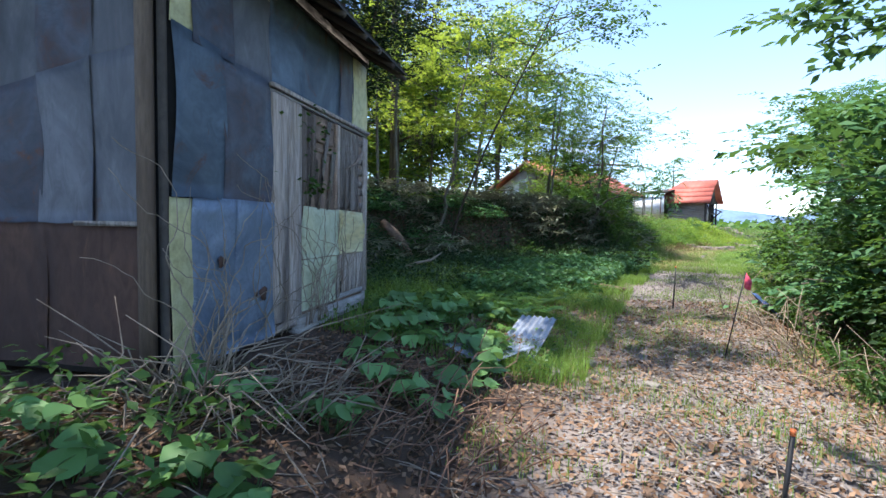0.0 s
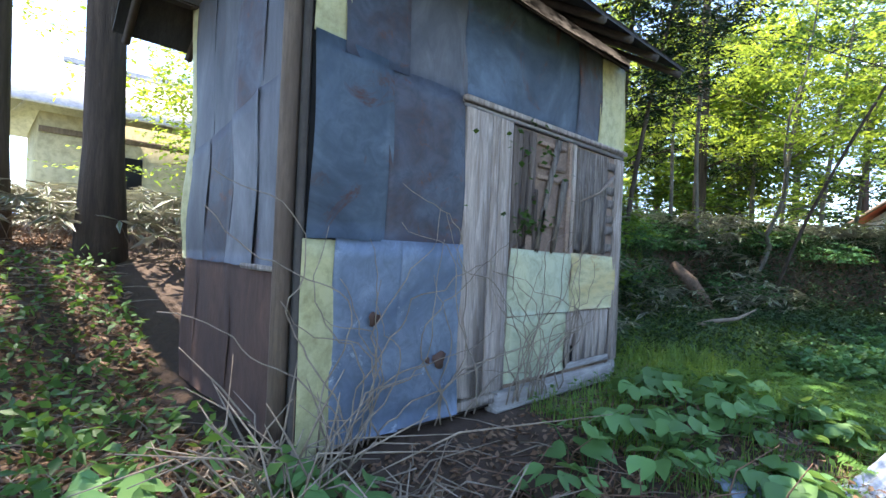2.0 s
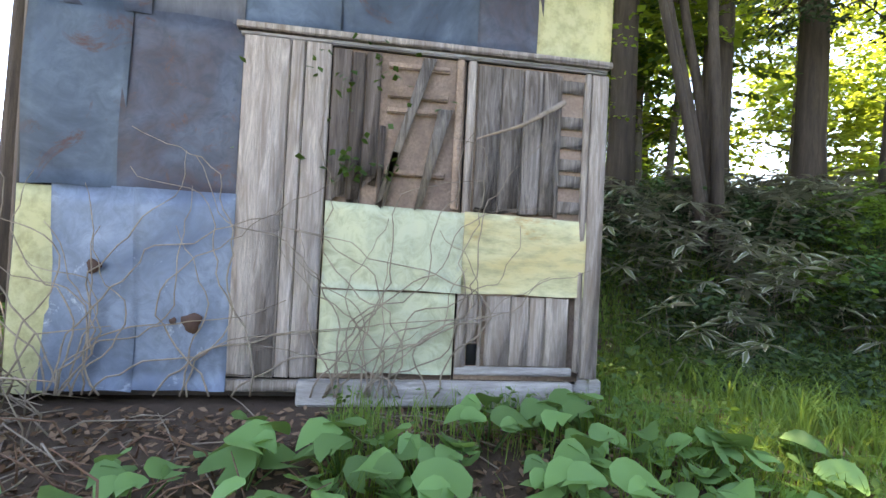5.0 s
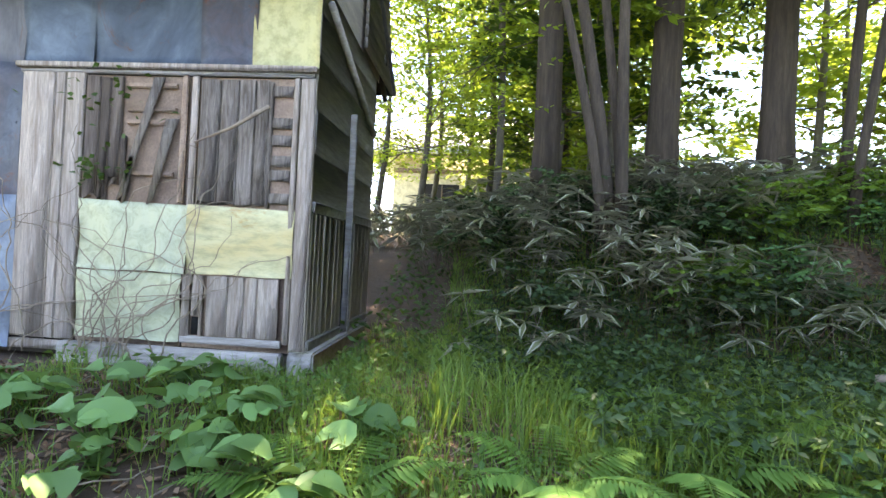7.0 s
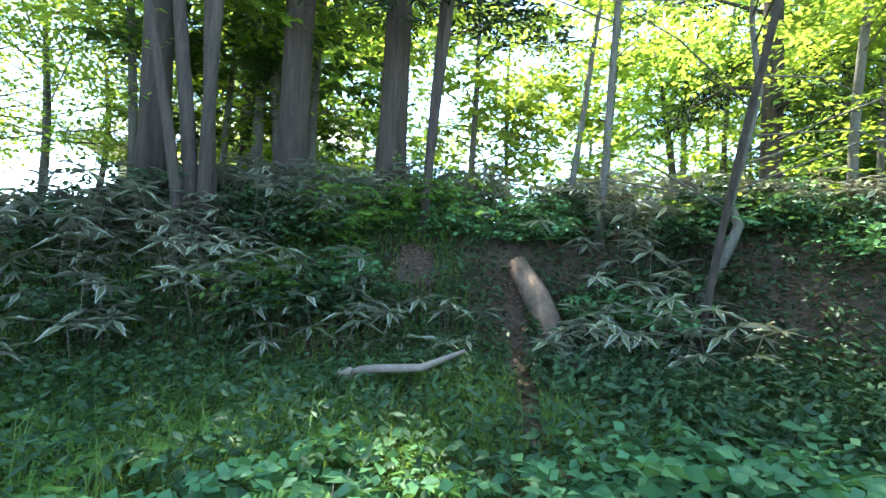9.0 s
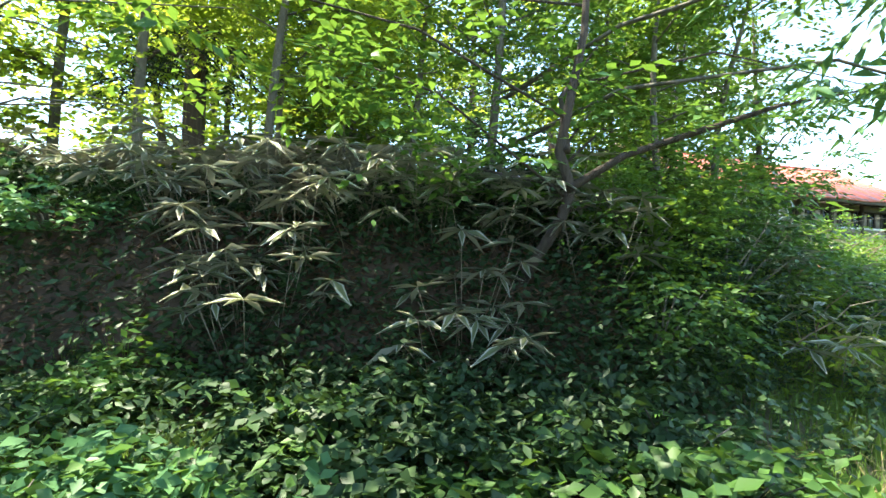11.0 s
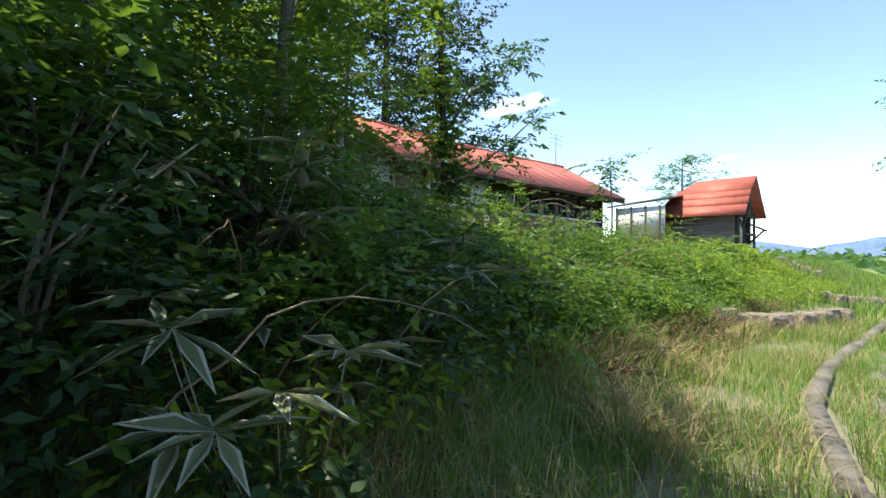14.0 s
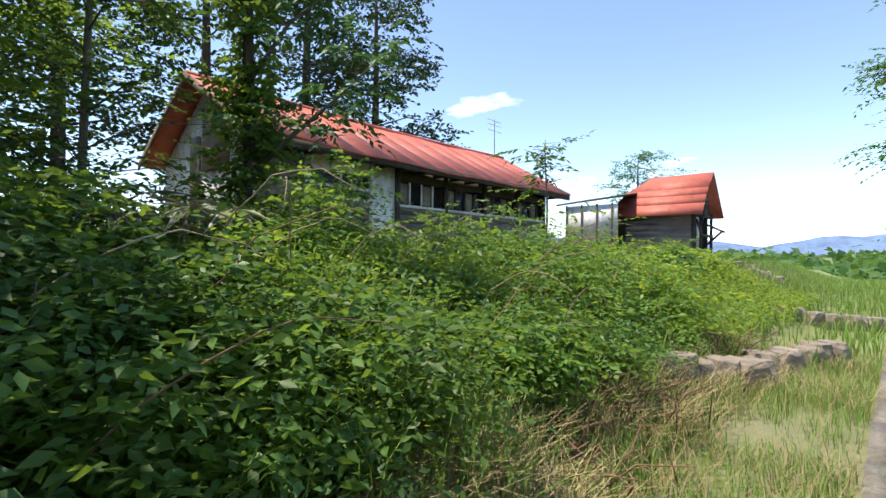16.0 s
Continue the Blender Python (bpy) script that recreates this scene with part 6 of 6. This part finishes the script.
cover("grass", "meadow grass beyond the trail", 25000, strip(2.5, 16, 17, 30), lambda g, c: g.blades(c, 0.3, 0.012, 0.5), L_GRASS, "grass")
cover("undergrowth", "small green leaves of low plants by the trail", 22000, strip(-4.5, -1.1, 4.2, 12, 0.1), lambda g, c: g.leaves(lift(c, .02, .18), 0.055, 0.5, 0.5, 0.7), L_MID, "undergrowth")
# past y 14.6 low plants get a darker leaf colour in place of shade
cover("undergrowth", "broad leaves of low plants under the bank, darkened for shade", 12000, strip(-3.6, -1.35, 14.6, 18.5, -0.2), lambda g, c: g.leaves(lift(c, .05, .34), 0.07, 0.65, 0.5, 0.75), L_DARK, "undergrowth")
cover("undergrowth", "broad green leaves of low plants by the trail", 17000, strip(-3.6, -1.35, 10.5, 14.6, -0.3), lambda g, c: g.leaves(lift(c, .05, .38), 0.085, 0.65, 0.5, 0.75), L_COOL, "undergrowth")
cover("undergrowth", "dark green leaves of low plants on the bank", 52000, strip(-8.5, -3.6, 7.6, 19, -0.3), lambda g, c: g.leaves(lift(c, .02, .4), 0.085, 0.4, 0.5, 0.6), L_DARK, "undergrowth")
cover("undergrowth", "green leaves of low plants behind the shed", 4500, rect(-9, -2.4, 5.9, 8.2), lambda g, c: g.leaves(lift(c, .02, .35), 0.08, 0.45, 0.5, 0.6), L_MID, "undergrowth")
cover("undergrowth", "green leaves of low plants beside the shed", 3600, rect(-6, -1.2, -0.3, 2.35), lambda g, c: g.leaves(lift(c, .03, .3), 0.085, 0.5, 0.5, 0.7), L_MID, "undergrowth")
cover("undergrowth", "green leaves climbing over the ditch's edge", 26000, strip(1.5, 3.2, 1, 15, -0.1), lambda g, c: g.leaves(lift(c, .02, .3), 0.07, 0.5, 0.5, 0.6), L_MID, "undergrowth")
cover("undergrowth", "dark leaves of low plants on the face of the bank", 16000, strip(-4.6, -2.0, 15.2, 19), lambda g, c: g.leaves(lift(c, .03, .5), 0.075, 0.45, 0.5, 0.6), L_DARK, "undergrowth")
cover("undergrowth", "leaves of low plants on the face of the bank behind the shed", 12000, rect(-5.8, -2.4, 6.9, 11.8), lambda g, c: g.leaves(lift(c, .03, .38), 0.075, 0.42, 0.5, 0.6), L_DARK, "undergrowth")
cover("grass", "long arching grass under the bank", 9000, rect(-5.0, -1.4, 6.6, 11.4), lambda g, c: g.blades(c, 0.34, 0.009, 0.9), L_GRASS, "grass")
cover("grass", "arching tufts of grass on the bank below the house", 16000, strip(-4.2, -1.2, 19.5, 26.5, 0.35), lambda g, c: g.blades(c, 0.5, 0.009, 0.8), L_GRASS, "grass")
cover("dry_grass", "bleached straw heaped along the bank's foot", 9000, strip(-1.9, -0.9, 19.5, 25.5, 0.1), lambda g, c: g.blades(c, 0.3, 0.007, 1.8), L_DRYGRASS, "dry grass")
cover("undergrowth", "green leaves of low plants on the sunlit bank", 50000, strip(-6, -1.6, 18, 34, -0.3), lambda g, c: g.leaves(lift(c, .02, .45), 0.09, 0.45, 0.5, 0.6), L_BRIGHT, "undergrowth")
cover("undergrowth", "dark leaves of low plants on the steep bank by the wood", 14000, strip(-7.2, -4.0, 11.8, 16), lambda g, c: g.leaves(lift(c, .03, .42), 0.08, 0.42, 0.5, 0.6), L_DARK, "undergrowth")
